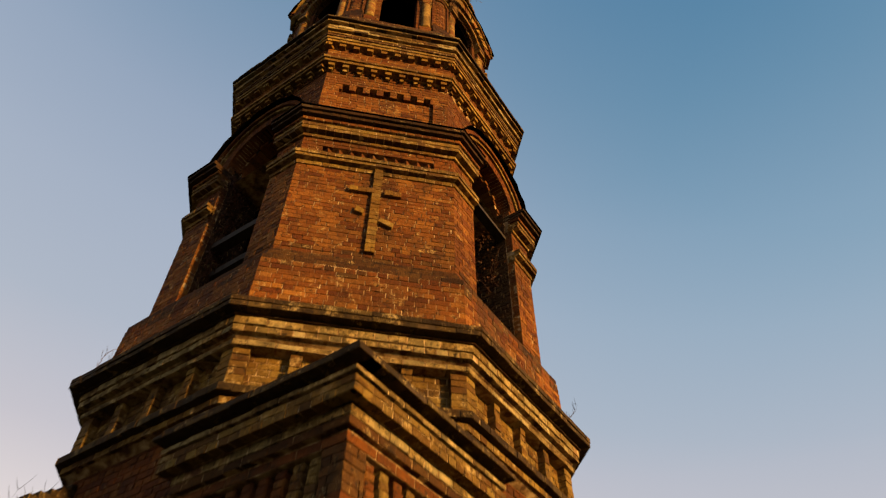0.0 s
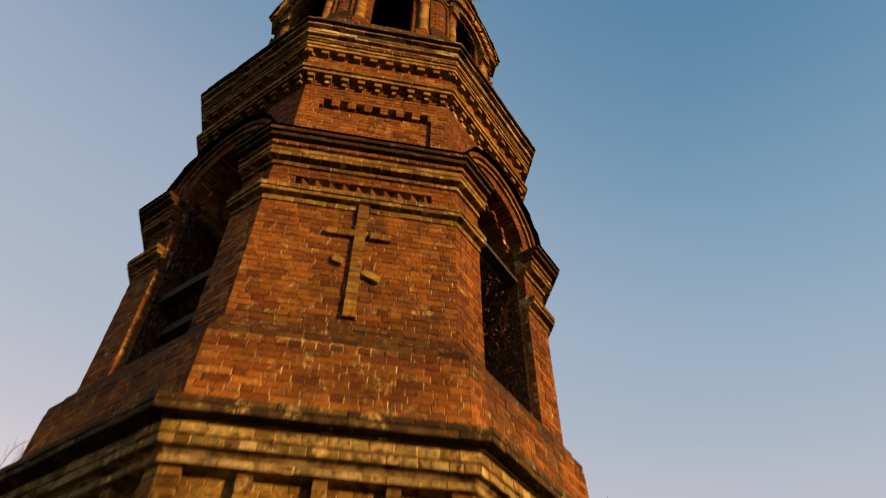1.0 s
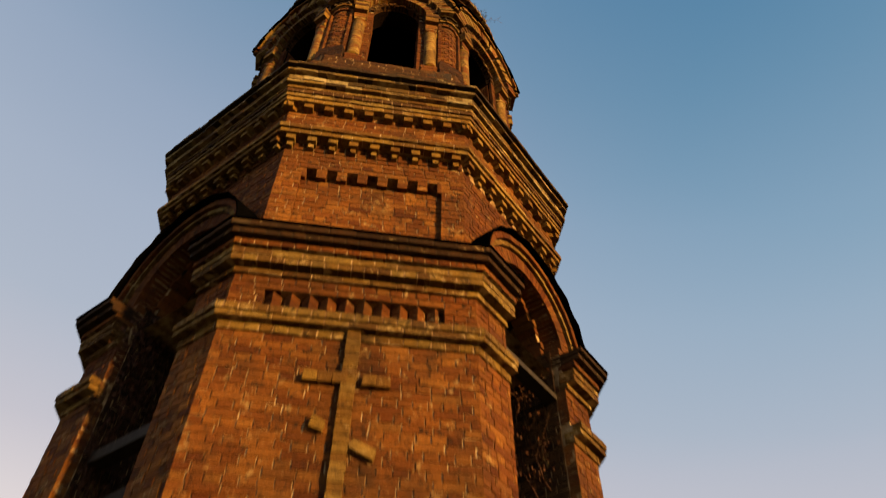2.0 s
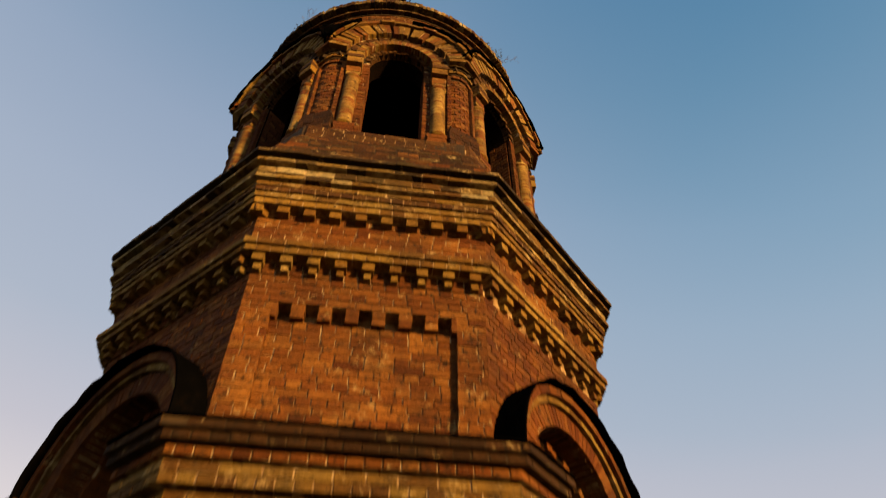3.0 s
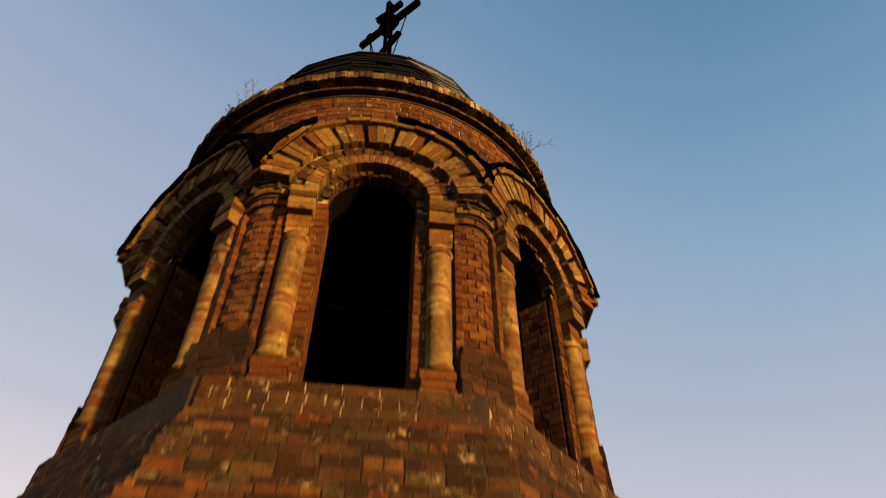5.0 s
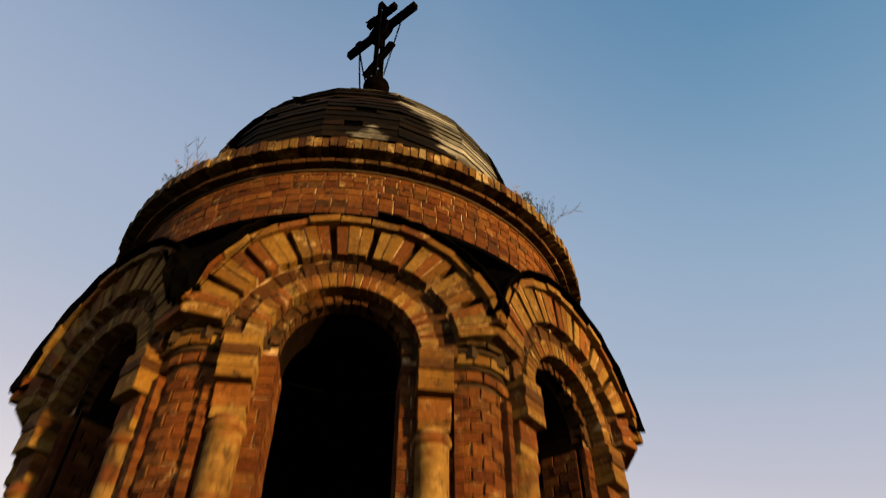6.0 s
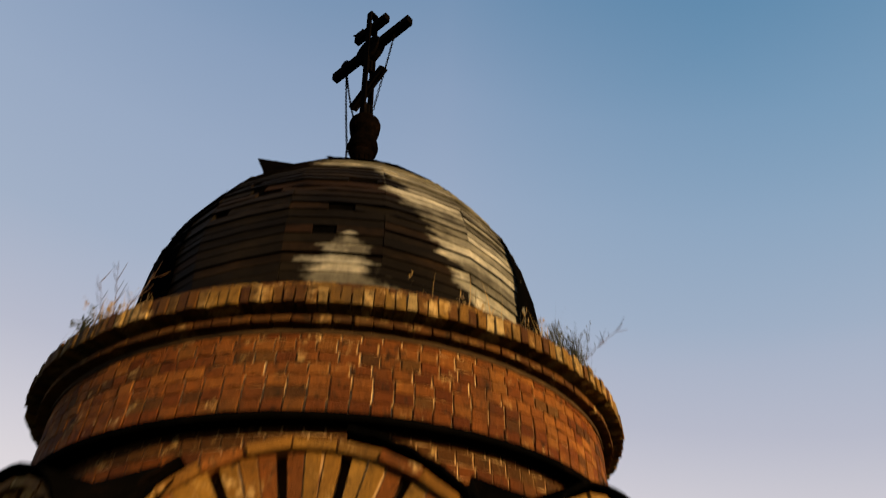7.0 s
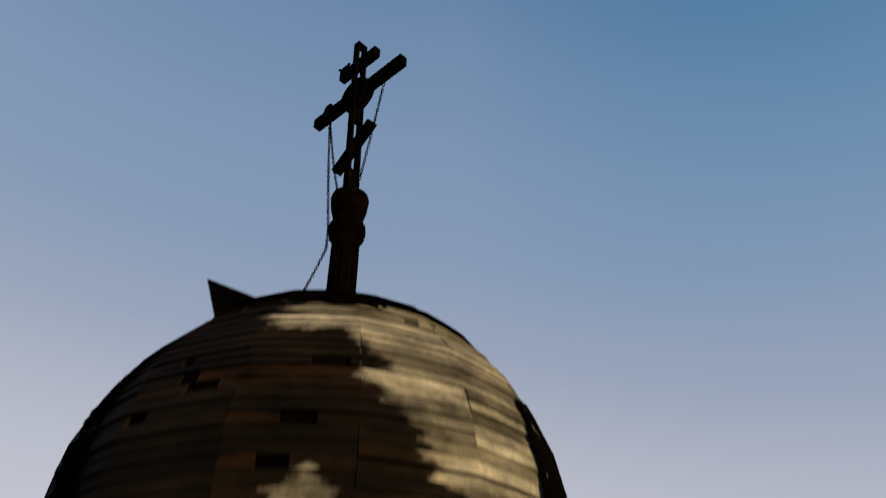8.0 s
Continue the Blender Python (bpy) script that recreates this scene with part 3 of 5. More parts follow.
def corner_pier(c):
    """Right-angled brick pier on a corner of the square plan, with a stepped cornice, a toothed frieze and a sloping top."""
    east, west = Side(45 * c + 45), Side(45 * c - 45)
    axis = Side(45 * c)

    def plan(a, z, inner):
        # corner, free end on the east side, back on the octagon, free end on the west side
        pts = [axis.at(0, a * math.sqrt(2), z), east.at(-inner, a, z), east.at(-inner, 2.5, z), axis.at(0, 2.2, z), west.at(inner, 2.5, z), west.at(inner, a, z)]
        return [tuple(p) for p in pts]
    w, body_in = PIER_OUT - 0.007, PIER_IN + 0.18
    low = core("corner_pier", [loft([plan(a, z, body_in) for a, z in ((w, 0.0), (w, 9.735), (w - 0.16, 9.74), (w - 0.16, 10.14), (w, 10.145), (w, 10.70))])], "square brick corner pier with stepped cornice")
    roof_low, roof_high = plan(3.33, 10.71, PIER_IN + 0.04), plan(3.33, 10.76, PIER_IN + 0.04)
    ridge = [tuple(p) for p in (axis.at(0, 3.22, 11.32), east.at(-1.05, 2.84, 11.2), east.at(-1.05, 2.5, 11.2), axis.at(0, 2.2, 11.3), west.at(1.05, 2.5, 11.2), west.at(1.05, 2.84, 11.2))]
    rv, rf = loft([roof_low, roof_high, ridge])
    cover = mesh_object("cover", rv, rf, MOSS_SHADE, low)
    tagged(cover, "mossy earth and mortar on the pier's top")
    q = Masonry(low, "pier_brickwork", 260)
    for side, sign in ((east, -1), (west, 1)):
        near = c == 0

        def stretch(a, inner):
            return dict(u0=-a, u1=-inner) if sign < 0 else dict(u0=inner, u1=a)
        edge, far = body_in, PIER_OUT
        q.wall(side, 0.0, 9.1, far, depth=0.05, **stretch(far, edge))
        q.wall(side, 9.1, 9.74, far, single=near, **stretch(far, edge))
        # frieze of bricks standing on edge, with dark niches between them
        q.wall(side, 9.74, 10.14, far, pale="umber", u0=-far if sign < 0 else far - 0.24, u1=-far + 0.24 if sign < 0 else far)
        for i in range(10):
            u = sign * (far - 0.24 - 0.10 - i * 0.185)
            if abs(u) < edge + 0.04:
                break
            tint, lean_u_ = rng.random() < 0.25, rng.uniform(-0.01, 0.01)
            for j in range(5):
                z, wide = 9.74 + j * 0.078, 0.062 if j < 4 else 0.056
                uu = u + lean_u_ * j / 4
                q.block(side, [(uu - wide, z + .001), (uu + wide, z + .001), (uu + wide * 0.96, z + 0.077), (uu - wide * 0.96, z + 0.077)], 2.97, far - 0.016 - 0.006 * j, tint, 0.012)
        q.wall(side, 10.145, 10.235, far, single=near, **stretch(far, edge))
        # three stepped groups of courses and the eave
        for z, h, a, pale, unit in ((10.25, 0.085, 3.175, "umber", 0.25), (10.335, 0.085, 3.185, "lime", 0.25), (10.425, 0.075, 3.31, True, None),
                                    (10.50, 0.07, 3.315, True, 0.25), (10.60, 0.052, 3.325, "lime", 0.25)):
            q.run(side, z, a, a - 3.0, 0 if unit else 1, pale, near and not unit, high=h, unit=unit, **stretch(a, edge - (a - far) * 0.7))
        q.run(side, 10.70, 3.42, 0.5, 0, "moss", False, high=0.05, unit=0.25, **stretch(3.42, PIER_IN))
        for j in range(6):
            q.run(side, 10.765 + j * 0.07, 3.36 - j * 0.10, 0.35, j, "moss", False, high=0.08, **stretch(3.36 - j * 0.10, PIER_IN + 0.04))
    q.done()
    return low


for c in (0, 2, 6, 4):
    corner_pier(c)

# frieze and first cornice
first = core("frieze_cornice", [loft([octagon(a, z) for a, z in ((2.9, 11.2), (3.0, 11.25), (3.0, 11.42), (2.93, 11.44), (2.93, 12.0), (3.0, 12.04),
                                                                 (3.09, 12.08), (3.10, 12.28), (3.24, 12.32), (3.26, 12.44), (3.06, 12.62), (2.9, 12.7))])],
             "frieze of small pilasters under a mossy stepped cornice")
m = Masonry(first)
for k in range(8):
    s, near = S[k], k in (7, 0, 1)
    m.run(s, 11.25, 3.05, 0.15, 1, True, near)
    m.run(s, 11.345, 3.13, 0.2, 0, "moss", False, high=0.095, unit=0.2)
    m.wall(s, 11.44, 11.955, 2.937, single=near, pale=True)
    for j in range(6):
        z, out = 11.44 + j * 0.086, T22 * 3.045
        for u in (-0.60, 0.0, 0.60):
            slip, wide = rng.uniform(-0.006, 0.006), 0.062
            m.block(s, [(u - wide + slip, z + .004), (u + wide + slip, z + .004), (u + wide + slip, z + .081), (u - wide + slip, z + .081)], 2.92, 3.04 + rng.uniform(-0.008, 0.004), True)
        m.brick(s, -out, -1.085 + rng.uniform(-.006, .006), z + .004, z + .081, 3.045, 0.12, True, (True, False))
        m.brick(s, 1.085 + rng.uniform(-.006, .006), out, z + .004, z + .081, 3.045, 0.12, True, (False, True))
    m.run(s, 11.958, 3.10, 0.2, 0, "lime", False, high=0.07, unit=0.26)
    m.run(s, 12.09, 3.165, 0.2, 1, "lime", near, high=0.085)
    m.run(s, 12.175, 3.185, 0.2, 0, "lime", False, high=0.10, unit=0.17)
    # thin dark course: the shade under the top rows, as colour
    m.run(s, 12.274, 3.215, 0.2, 1, "soot_shade", False, high=0.027)
    m.run(s, 12.30, 3.335, 0.3, 0, "moss", False, high=0.07, unit=0.21)
    m.run(s, 12.37, 3.345, 0.3, 0, "moss", False, high=0.07, unit=0.27)
m.done()

# skirt with a weathered slope, below the belfry
skirt = core("skirt", [loft([octagon(a, z) for a, z in ((3.05, 12.5), (3.03, 13.38), (2.85, 13.74))])], "battered brick skirt below the belfry")
m = Masonry(skirt)
for k in range(8):
    m.wall(S[k], 12.62, 13.20, 3.06, single=k == 0, d_top=3.045, pale="warm")
    m.wall(S[k], 13.20, 13.37, 3.043, single=k == 0, d_top=3.04, pale="fade")
    m.wall(S[k], 13.37, 13.545, 3.03, d_top=2.97, pale="damp")
    m.wall(S[k], 13.545, 13.72, 2.935, d_top=2.885, pale="damp")
m.done()

# belfry: solid sides with a cross in relief alternate with arched openings
BELL, BELL_IN = 2.862, 2.10
ARCH_HALF, ARCH_SPRING = 0.64, 16.93
bodies = []
for k in range(8):
    if k % 2:
        bodies += [slab(S[k], None, -ARCH_HALF - 0.002, BELL_IN, BELL - 0.0105, 13.7, 15.64), slab(S[k], ARCH_HALF + 0.002, None, BELL_IN, BELL - 0.0105, 13.7, 15.64)]
    else:
        bodies.append(panel(S[k], BELL - 0.0105, BELL_IN, 13.7, 15.64))
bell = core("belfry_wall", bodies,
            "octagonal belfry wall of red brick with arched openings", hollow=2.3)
m = Masonry(bell, singles=520)
for k in range(8):
    s, near = S[k], k in (7, 0, 1)
    gap = opening_holes(ARCH_HALF, 13.7, 99) if k % 2 else None
    m.wall(s, 13.72, 13.886, BELL, single=k in (0, 1), holes=gap, pale="fade")
    m.wall(s, 13.886, 15.60, BELL, single=k in (0, 1), holes=gap, pale="warm")
    if k % 2:                       # bricks of the reveals
        for sign in (-1, 1):
            jamb = Side(45 * k + 90 * sign, s.at(sign * ARCH_HALF, 0, 0))
            # the plane of the reveal looks back across the opening
            jamb.n, jamb.o = s.u * -sign, s.at(sign * ARCH_HALF, 0, 0)
            jamb.u = s.n * -1 if sign < 0 else s.n
            lo, hi = (-BELL + 0.13, -BELL_IN) if sign < 0 else (BELL_IN, BELL - 0.13)
            # dark brick colour holds the reveals in painted shade
            m.wall(jamb, 13.72, ARCH_SPRING, 0.006, u0=lo, u1=hi, depth=0.05, pale="soot_shade")
m.done()


def relief_cross(side, d):
    """An eight-pointed cross laid in raised bricks; its slanting lower arm is half broken off."""
    q = Masonry(bell, "relief_cross_bricks", 0)
    for i in range(23):
        z = 13.86 + i * COURSE
        q.brick(side, 0.03 - 0.064, 0.03 + 0.064, z, z + 0.078, d + 0.06, 0.11, "gold")
    for i in range(6):
        u = -0.36 + i * 0.126
        if abs(u + 0.06 - 0.03) > 0.07:
            q.block(side, [(u, 15.10), (u + 0.118, 15.10), (u + 0.118, 15.205), (u, 15.205)], d - 0.05, d + 0.06, "gold")
    q.block(side, [(-0.25, 14.66), (-0.13, 14.62), (-0.11, 14.71), (-0.22, 14.77)], d - 0.05, d + 0.06, "gold")
    q.block(side, [(0.10, 14.49), (0.30, 14.40), (0.32, 14.48), (0.13, 14.57)], d - 0.05, d + 0.06, "gold")
    q.done()


for k in (0, 2, 4, 6):
    relief_cross(S[k], BELL)

# second cornice round the belfry; it stops at the openings
bodies = []
for k in range(8):
    if k % 2:
        bodies += [slab(S[k], None, -ARCH_HALF - 0.002, 2.1, 2.85, 15.64, 16.81), slab(S[k], ARCH_HALF + 0.002, None, 2.1, 2.85, 15.64, 16.81)]
    else:
        bodies += [gather([slab(S[k], None, None, 2.1, 2.64, 15.64, 16.7), slab(S[k], None, None, 2.64, 2.85, 15.62, 15.893), slab(S[k], None, None, 2.64, 2.85, 16.146, 16.66),
                   slab(S[k], None, -0.872, 2.64, 2.85, 15.893, 16.146), slab(S[k], 0.872, None, 2.64, 2.85, 15.893, 16.146)])]
second = core("belfry_cornice", bodies, "stepped brick cornice with a dogtooth frieze", hollow=2.3)
m = Masonry(second)
for k in range(8):
    s, near = S[k], k in (7, 0, 1)
    gap = ((-ARCH_HALF, ARCH_HALF),) if k % 2 else ()
    m.run(s, 15.60, 2.885, 0.12, 1, True, near, holes=gap, high=0.09)
    m.run(s, 15.69, 2.965, 0.2, 0, True, False, holes=gap, high=0.065, unit=0.25)
    m.run(s, 15.755, 2.985, 0.2, 1, True, near, holes=gap, high=0.08)
    if k % 2:
        m.wall(s, 15.86, 16.38, BELL, holes=lambda z: ((-ARCH_HALF, ARCH_HALF),))
    else:
        m.run(s, 15.835, BELL, 0.12, 1, holes=gap, high=0.06)
        for z in (15.895, 15.978, 16.061):
            m.run(s, z, BELL, 0.1, 1, single=near, u1=-0.87)
            m.run(s, z, BELL, 0.1, 1, single=near, u0=0.87)
        for i in range(10):
            u = -0.783 + i * 0.174
            for j in range(3):
                z = 15.897 + j * 0.083
                turned = Side(45 * k + 45, s.at(u, 0, 0))
                turned.u, turned.n = (s.u + s.n).normalized(), (s.n - s.u).normalized()
                turned.o = s.at(u, BELL - 0.098, 0)
                m.block(turned, [(-0.055, z), (0.055, z), (0.055, z + 0.08), (-0.055, z + 0.08)], -0.06, 0.055)
        m.wall(s, 16.144, 16.31, BELL, single=near)
    m.run(s, 16.31, 2.90, 0.12, 0, True, False, holes=gap, high=0.07, unit=0.25)
    m.run(s, 16.385, 2.995, 0.2, 1, True, near, holes=gap, high=0.08)
    m.run(s, 16.465, 3.005, 0.2, 0, True, False, holes=gap, high=0.08, unit=0.25)
    m.run(s, 16.575, 3.03, 0.22, 1, False, False, holes=gap, high=0.075)
m.done()
ledge_rows = Masonry(second, "ledge_bricks", 0)
for k in range(8):
    s = S[k]
    gap = ((-ARCH_HALF, ARCH_HALF),) if k % 2 else ()
    # sooty red rows, darkened further to paint the overhang's shade
    ledge_rows.run(s, 16.655, 3.10, 0.45, 1, "soot_shade", high=0.075, holes=gap)
    ledge_rows.run(s, 16.73, 3.145, 0.45, 0, "soot_shade", high=0.07, holes=gap, drop=0.03)
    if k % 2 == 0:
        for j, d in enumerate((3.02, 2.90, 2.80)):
            ledge_rows.run(s, 16.80 + j * 0.06, d, 0.4, j, "soot_shade", high=0.07)
        v, f = slab(s, None, None, 2.6, 2.79, 16.7, 16.98)
        tagged(mesh_object("ledge_bed", v, f, MOSS_SHADE, second), "mossy mortar bed of the ledge")
    for lo, hi in (((None, -ARCH_HALF * 1.02), (ARCH_HALF * 1.02, None)) if k % 2 else ((None, None),)):
        v, f = slab(s, lo, hi, 2.6 if k % 2 else 2.95, 3.165, 16.803, 16.818)
        tagged(mesh_object("ledge_sheet", v, f, TIN, second), "dark tin sheet over the ledge")

ledge_rows.done()


def arc_sheet(side, uc, zc, r, d0, d1, a0, a1, thick=0.018, n=24, wave=0.0):
    """A bent sheet over an arch, from depth d0 to d1."""
    v, f = [], []
    for i in range(n + 1):
        t = radians(a0 + (a1 - a0) * i / n)
        w = wave * math.sin(i * 1.7) + wave * 0.6 * math.sin(i * 4.1)
        for rr, d in ((r + w, d1 + w), (r + thick + w, d1 + w), (r + thick, d0), (r, d0)):
            v.append(side.at(uc + rr * math.cos(t), d, zc + rr * math.sin(t)))
    for i in range(n):
        f += [(4 * i + k, 4 * i + (k + 1) % 4, 4 * i + 4 + (k + 1) % 4, 4 * i + 4 + k) for k in range(4)]
    f += [(0, 1, 2, 3), (4 * n + 3, 4 * n + 2, 4 * n + 1, 4 * n)]
    return v, f


def half_ring(side, uc, zc, r0, r1, d0, d1, n=24, a0=0.0, a1=180.0):
    v, f = [], []
    for i in range(n + 1):
        t = radians(a0 + (a1 - a0) * i / n)
        v += [side.at(uc + r * math.cos(t), d, zc + r * math.sin(t)) for r, d in ((r0, d1), (r1, d1), (r1, d0), (r0, d0))]
    for i in range(n):
        f += [(4 * i + k, 4 * i + (k + 1) % 4, 4 * i + 4 + (k + 1) % 4, 4 * i + 4 + k) for k in range(4)]
    f += [(0, 1, 2, 3), (4 * n + 3, 4 * n + 2, 4 * n + 1, 4 * n)]
    return v, f


# round gables over the belfry's openings
def belfry_gable(k):
    s, zc = S[k], ARCH_SPRING
    g = core("gable", [gather([half_ring(s, 0, zc, 0.735, 1.088, 2.5, 2.81), half_ring(s, 0, zc, ARCH_HALF + 0.01, 0.735, 2.35, 2.60)] +
                              [slab(s, *sorted((sign * (ARCH_HALF + 0.006), sign * 1.085)), 2.5, 2.845, 16.80, zc) for sign in (-1, 1)])],
             "round brick gable over the belfry opening", hollow=2.66)
    q = Masonry(g, "gable_brickwork", 0)
    q.ring(s, 0, zc, ARCH_HALF, 0.725, 2.36, 2.615, 21, proud=(0.0, 0.015, -0.02))
    q.ring(s, 0, zc, 0.733, 0.94, 2.5, 2.855, 38)
    q.ring(s, 0, zc, 0.945, 1.005, 2.5, 2.90, 14, True)
    q.ring(s, 0, zc, 1.01, 1.09, 2.5, 2.945, 14)
    for sign in (-1, 1):
        lo, hi = sorted((sign * ARCH_HALF, sign * 1.09))
        q.wall(s, 16.815, zc - 0.004, 2.855, u0=lo, u1=hi)
    q.done()
    v, f = arc_sheet(s, 0, zc, 1.105, 2.35, 3.02, -3, 183, 0.02, 30, 0.006)
    tagged(mesh_object("gable_sheet", v, f, TIN, g), "black bent tin over the gable")


for k in (1, 3, 5, 7):
    belfry_gable(k)

# floors that close the tower inside; the belfry's near-black paints its shade
core("belfry_floor", [loft([octagon(2.4, 13.5), octagon(2.4, 13.7)])], "dark belfry floor", INNER_SHADE)
core("belfry_ceiling", [loft([octagon(2.3, 17.62), octagon(2.3, 17.72)])], "sooty vault above the belfry", INNER_SHADE)

# upper drum
DRUM, DRUM_IN = 2.715, 2.05
PANEL = 0.85
bodies = []
for k in range(8):
    if k % 2:
        bodies.append(panel(S[k], DRUM - 0.0105, DRUM_IN, 16.6, 20.1, 1.0, 16.6, ARCH_SPRING + 0.02))
    else:
        t0, t1 = DRUM - 0.17, DRUM - 0.0105
        bodies += [panel(S[k], t0, DRUM_IN, 16.6, 20.1), slab(S[k], None, None, t0, t1, 16.6, 17.058), slab(S[k], None, None, t0, t1, 18.362, 20.1),
                   slab(S[k], None, -PANEL - 0.003, t0, t1, 17.058, 18.362), slab(S[k], PANEL + 0.003, None, t0, t1, 17.058, 18.362), slab(S[k], -PANEL - 0.003, PANEL + 0.003, t0, DRUM - 0.075, 17.058, 18.19)]
drum = core("upper_drum", bodies, "octagonal brick drum with toothed panels", hollow=2.3)
m = Masonry(drum, singles=420)
for k in range(8):
    s, near = S[k], k in (7, 0, 1)
    if k % 2:
        m.wall(s, 16.75, 18.70, DRUM, single=near, holes=opening_holes(1.0, 0, ARCH_SPRING))
    else:
        # lowest courses: soot plus painted shade just above the ledge
        m.wall(s, 16.90, 17.06, DRUM, pale="soot_shade")
        for u0, u1 in ((None, -PANEL), (PANEL, None)):
            m.wall(s, 17.06, 18.36, DRUM, single=near, u0=u0, u1=u1, pale="warm")
        m.wall(s, 17.06, 18.19, DRUM - 0.064, single=near, u0=-PANEL, u1=PANEL, depth=0.05, pale="warm")
        # seven notches cut up into the wall over the panel, teeth between them
        cuts = [-PANEL] + [c + e for c in (i * 0.2457 - 0.737 for i in range(7)) for e in (-0.062, 0.062)] + [PANEL]
        for a, b in zip(cuts[::2], cuts[1::2]):
            for z in (18.188, 18.274):
                m.brick(s, a, b, z, z + 0.083, DRUM + rng.uniform(-0.004, 0.004), 0.165, "warm")
        m.wall(s, 18.36, 18.70, DRUM, single=near, pale="warm")
m.done()
core("lantern_floor", [loft([octagon(2.3, 20.0), octagon(2.3, 20.2)])], "dark floor of the lantern", TIMBER)

# third cornice: two rows of dentils
third = core("drum_cornice", [loft([octagon(a, z, -0.025) for a, z in ((2.68, 18.72), (2.69, 18.85), (2.805, 18.87), (2.805, 19.48), (2.88, 19.50), (2.9, 19.7), (2.9, 19.95), (2.94, 20.1), (2.9, 20.22))])],
              "brick cornice with two rows of dentils and mossy top")
SC = sides(-0.025)
m = Masonry(third)
for k in range(8):
    s, near = SC[k], k in (7, 0, 1)
    for i in range(-5, 6):
        u = i * 0.262
        if abs(u) < T22 * 2.82:
            m.block(s, [(u - 0.058, 18.775), (u + 0.058, 18.775), (u + 0.058, 18.86), (u - 0.058, 18.86)], 2.68, 2.835, "gold")
            m.block(s, [(u - 0.035, 18.70), (u + 0.035, 18.70), (u + 0.035, 18.773), (u - 0.035, 18.773)], 2.68, 2.785, "gold")
        if abs(u + 0.131) < T22 * 2.9:
            m.block(s, [(u + 0.073, 19.40), (u + 0.189, 19.40), (u + 0.189, 19.49), (u + 0.073, 19.49)], 2.75, 2.915, "gold")
    m.run(s, 18.70, DRUM + 0.005, 0.1, 1, high=0.08)
    m.run(s, 18.78, DRUM + 0.004, 0.1, 0, high=0.08)
    m.run(s, 18.862, 2.87, 0.2, 1, "gold", near, high=0.075)
    m.run(s, 18.94, 2.90, 0.2, 0, "gold", False, high=0.075, unit=0.25)
    m.wall(s, 19.02, 19.49, 2.815, single=near, d_top=2.816, pale="warm")
    m.run(s, 19.49, 2.945, 0.25, 1, "gold", near, high=0.083)
    m.run(s, 19.573, 2.965, 0.25, 0, True, False, high=0.075, unit=0.25)
    m.run(s, 19.655, 2.985, 0.25, 1, "umber", near, high=0.065)
    m.run(s, 19.72, 2.995, 0.25, 0, True, False, high=0.065, unit=0.25)
    m.run(s, 19.795, 3.05, 0.25, 0, "aged", False, high=0.062, unit=0.25)
    # the set-back courses below are dark to paint shade between the rows
    m.run(s, 19.857, 2.975, 0.25, 1, "soot_shade", False, high=0.035)
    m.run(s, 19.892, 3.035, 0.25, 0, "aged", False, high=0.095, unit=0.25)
    m.run(s, 19.987, 2.985, 0.25, 0, "soot_shade", False, high=0.025)
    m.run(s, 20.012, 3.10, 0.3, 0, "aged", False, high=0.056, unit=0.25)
    m.run(s, 20.068, 2.98, 0.25, 1, "soot_shade", False, high=0.055)
    m.run(s, 20.123, 3.14, 0.35, 0, "moss", False, high=0.06, unit=0.2)
m.done()

# ---------------------------------------------------------------- lantern
LX, TURN = -0.012, 1.1     # the lantern stands a little turned on its drum
SL = [Side(45 * k + TURN, (LX, 0, 0)) for k in range(8)]
FOOT = ((2.97, 20.1), (2.91, 20.54), (2.745, 20.78), (2.715, 20.98), (2.635, 21.12), (2.525, 21.36), (2.515, 21.64), (2.4, 21.66))
base = core("lantern_base", [loft([octagon(a, z, -0.03) for a, z in FOOT])], "battered mossy brick foot of the lantern", MOSS_SHADE)
m = Masonry(base)
for k in range(8):
    s = Side(45 * k + (TURN * 0.5), (-0.025, 0, 0))
    m.wall(s, 20.16, 20.54, 2.985, single=k == 0, d_top=2.93, pale="patched")
    m.wall(s, 20.54, 20.78, 2.905, single=k == 0, d_top=2.785, pale="patched")
    m.wall(s, 20.78, 20.98, 2.762, single=k == 0, d_top=2.735, pale="patched")
    m.wall(s, 20.98, 21.36, 2.715, single=k == 0, d_top=2.565, pale="patched")
    m.wall(SL[k], 21.36, 21.635, 2.54, single=k == 0, d_top=2.53, pale="umber")
m.done()

GROUP, SUNK = 15.6, 2.7           # degrees of the arch for each group of bricks and each gap
PIER_AT, PIER_R = 2.335, 0.26      # axis and radius of the half-round piers


def round_pier(q, azimuth, heart, z, r, high, count, turn, pale, single=False):
    """One course of a half-round pier."""
    step = 165.0 / count
    for i in range(count + 1):
        g = -82.5 + step * i + (turn / 15 - 0.5) * step * 0.5
        half = radians(step) * r / 2 - 0.006
        q.brick(Side(azimuth + g, heart), -half, half, z + 0.004, z + high - 0.004, r, 0.12, pale, single=single and abs(g) < 70)


WIN, SILL, WSPRING = 0.418, 21.64, 23.73
SPRINGS = [WSPRING + (0.40 if k == 4 else 0.0) for k in range(8)]     # the opening at the back has lost its head and reaches higher
LAN, LAN_IN = 2.47, 2.0
bodies = []
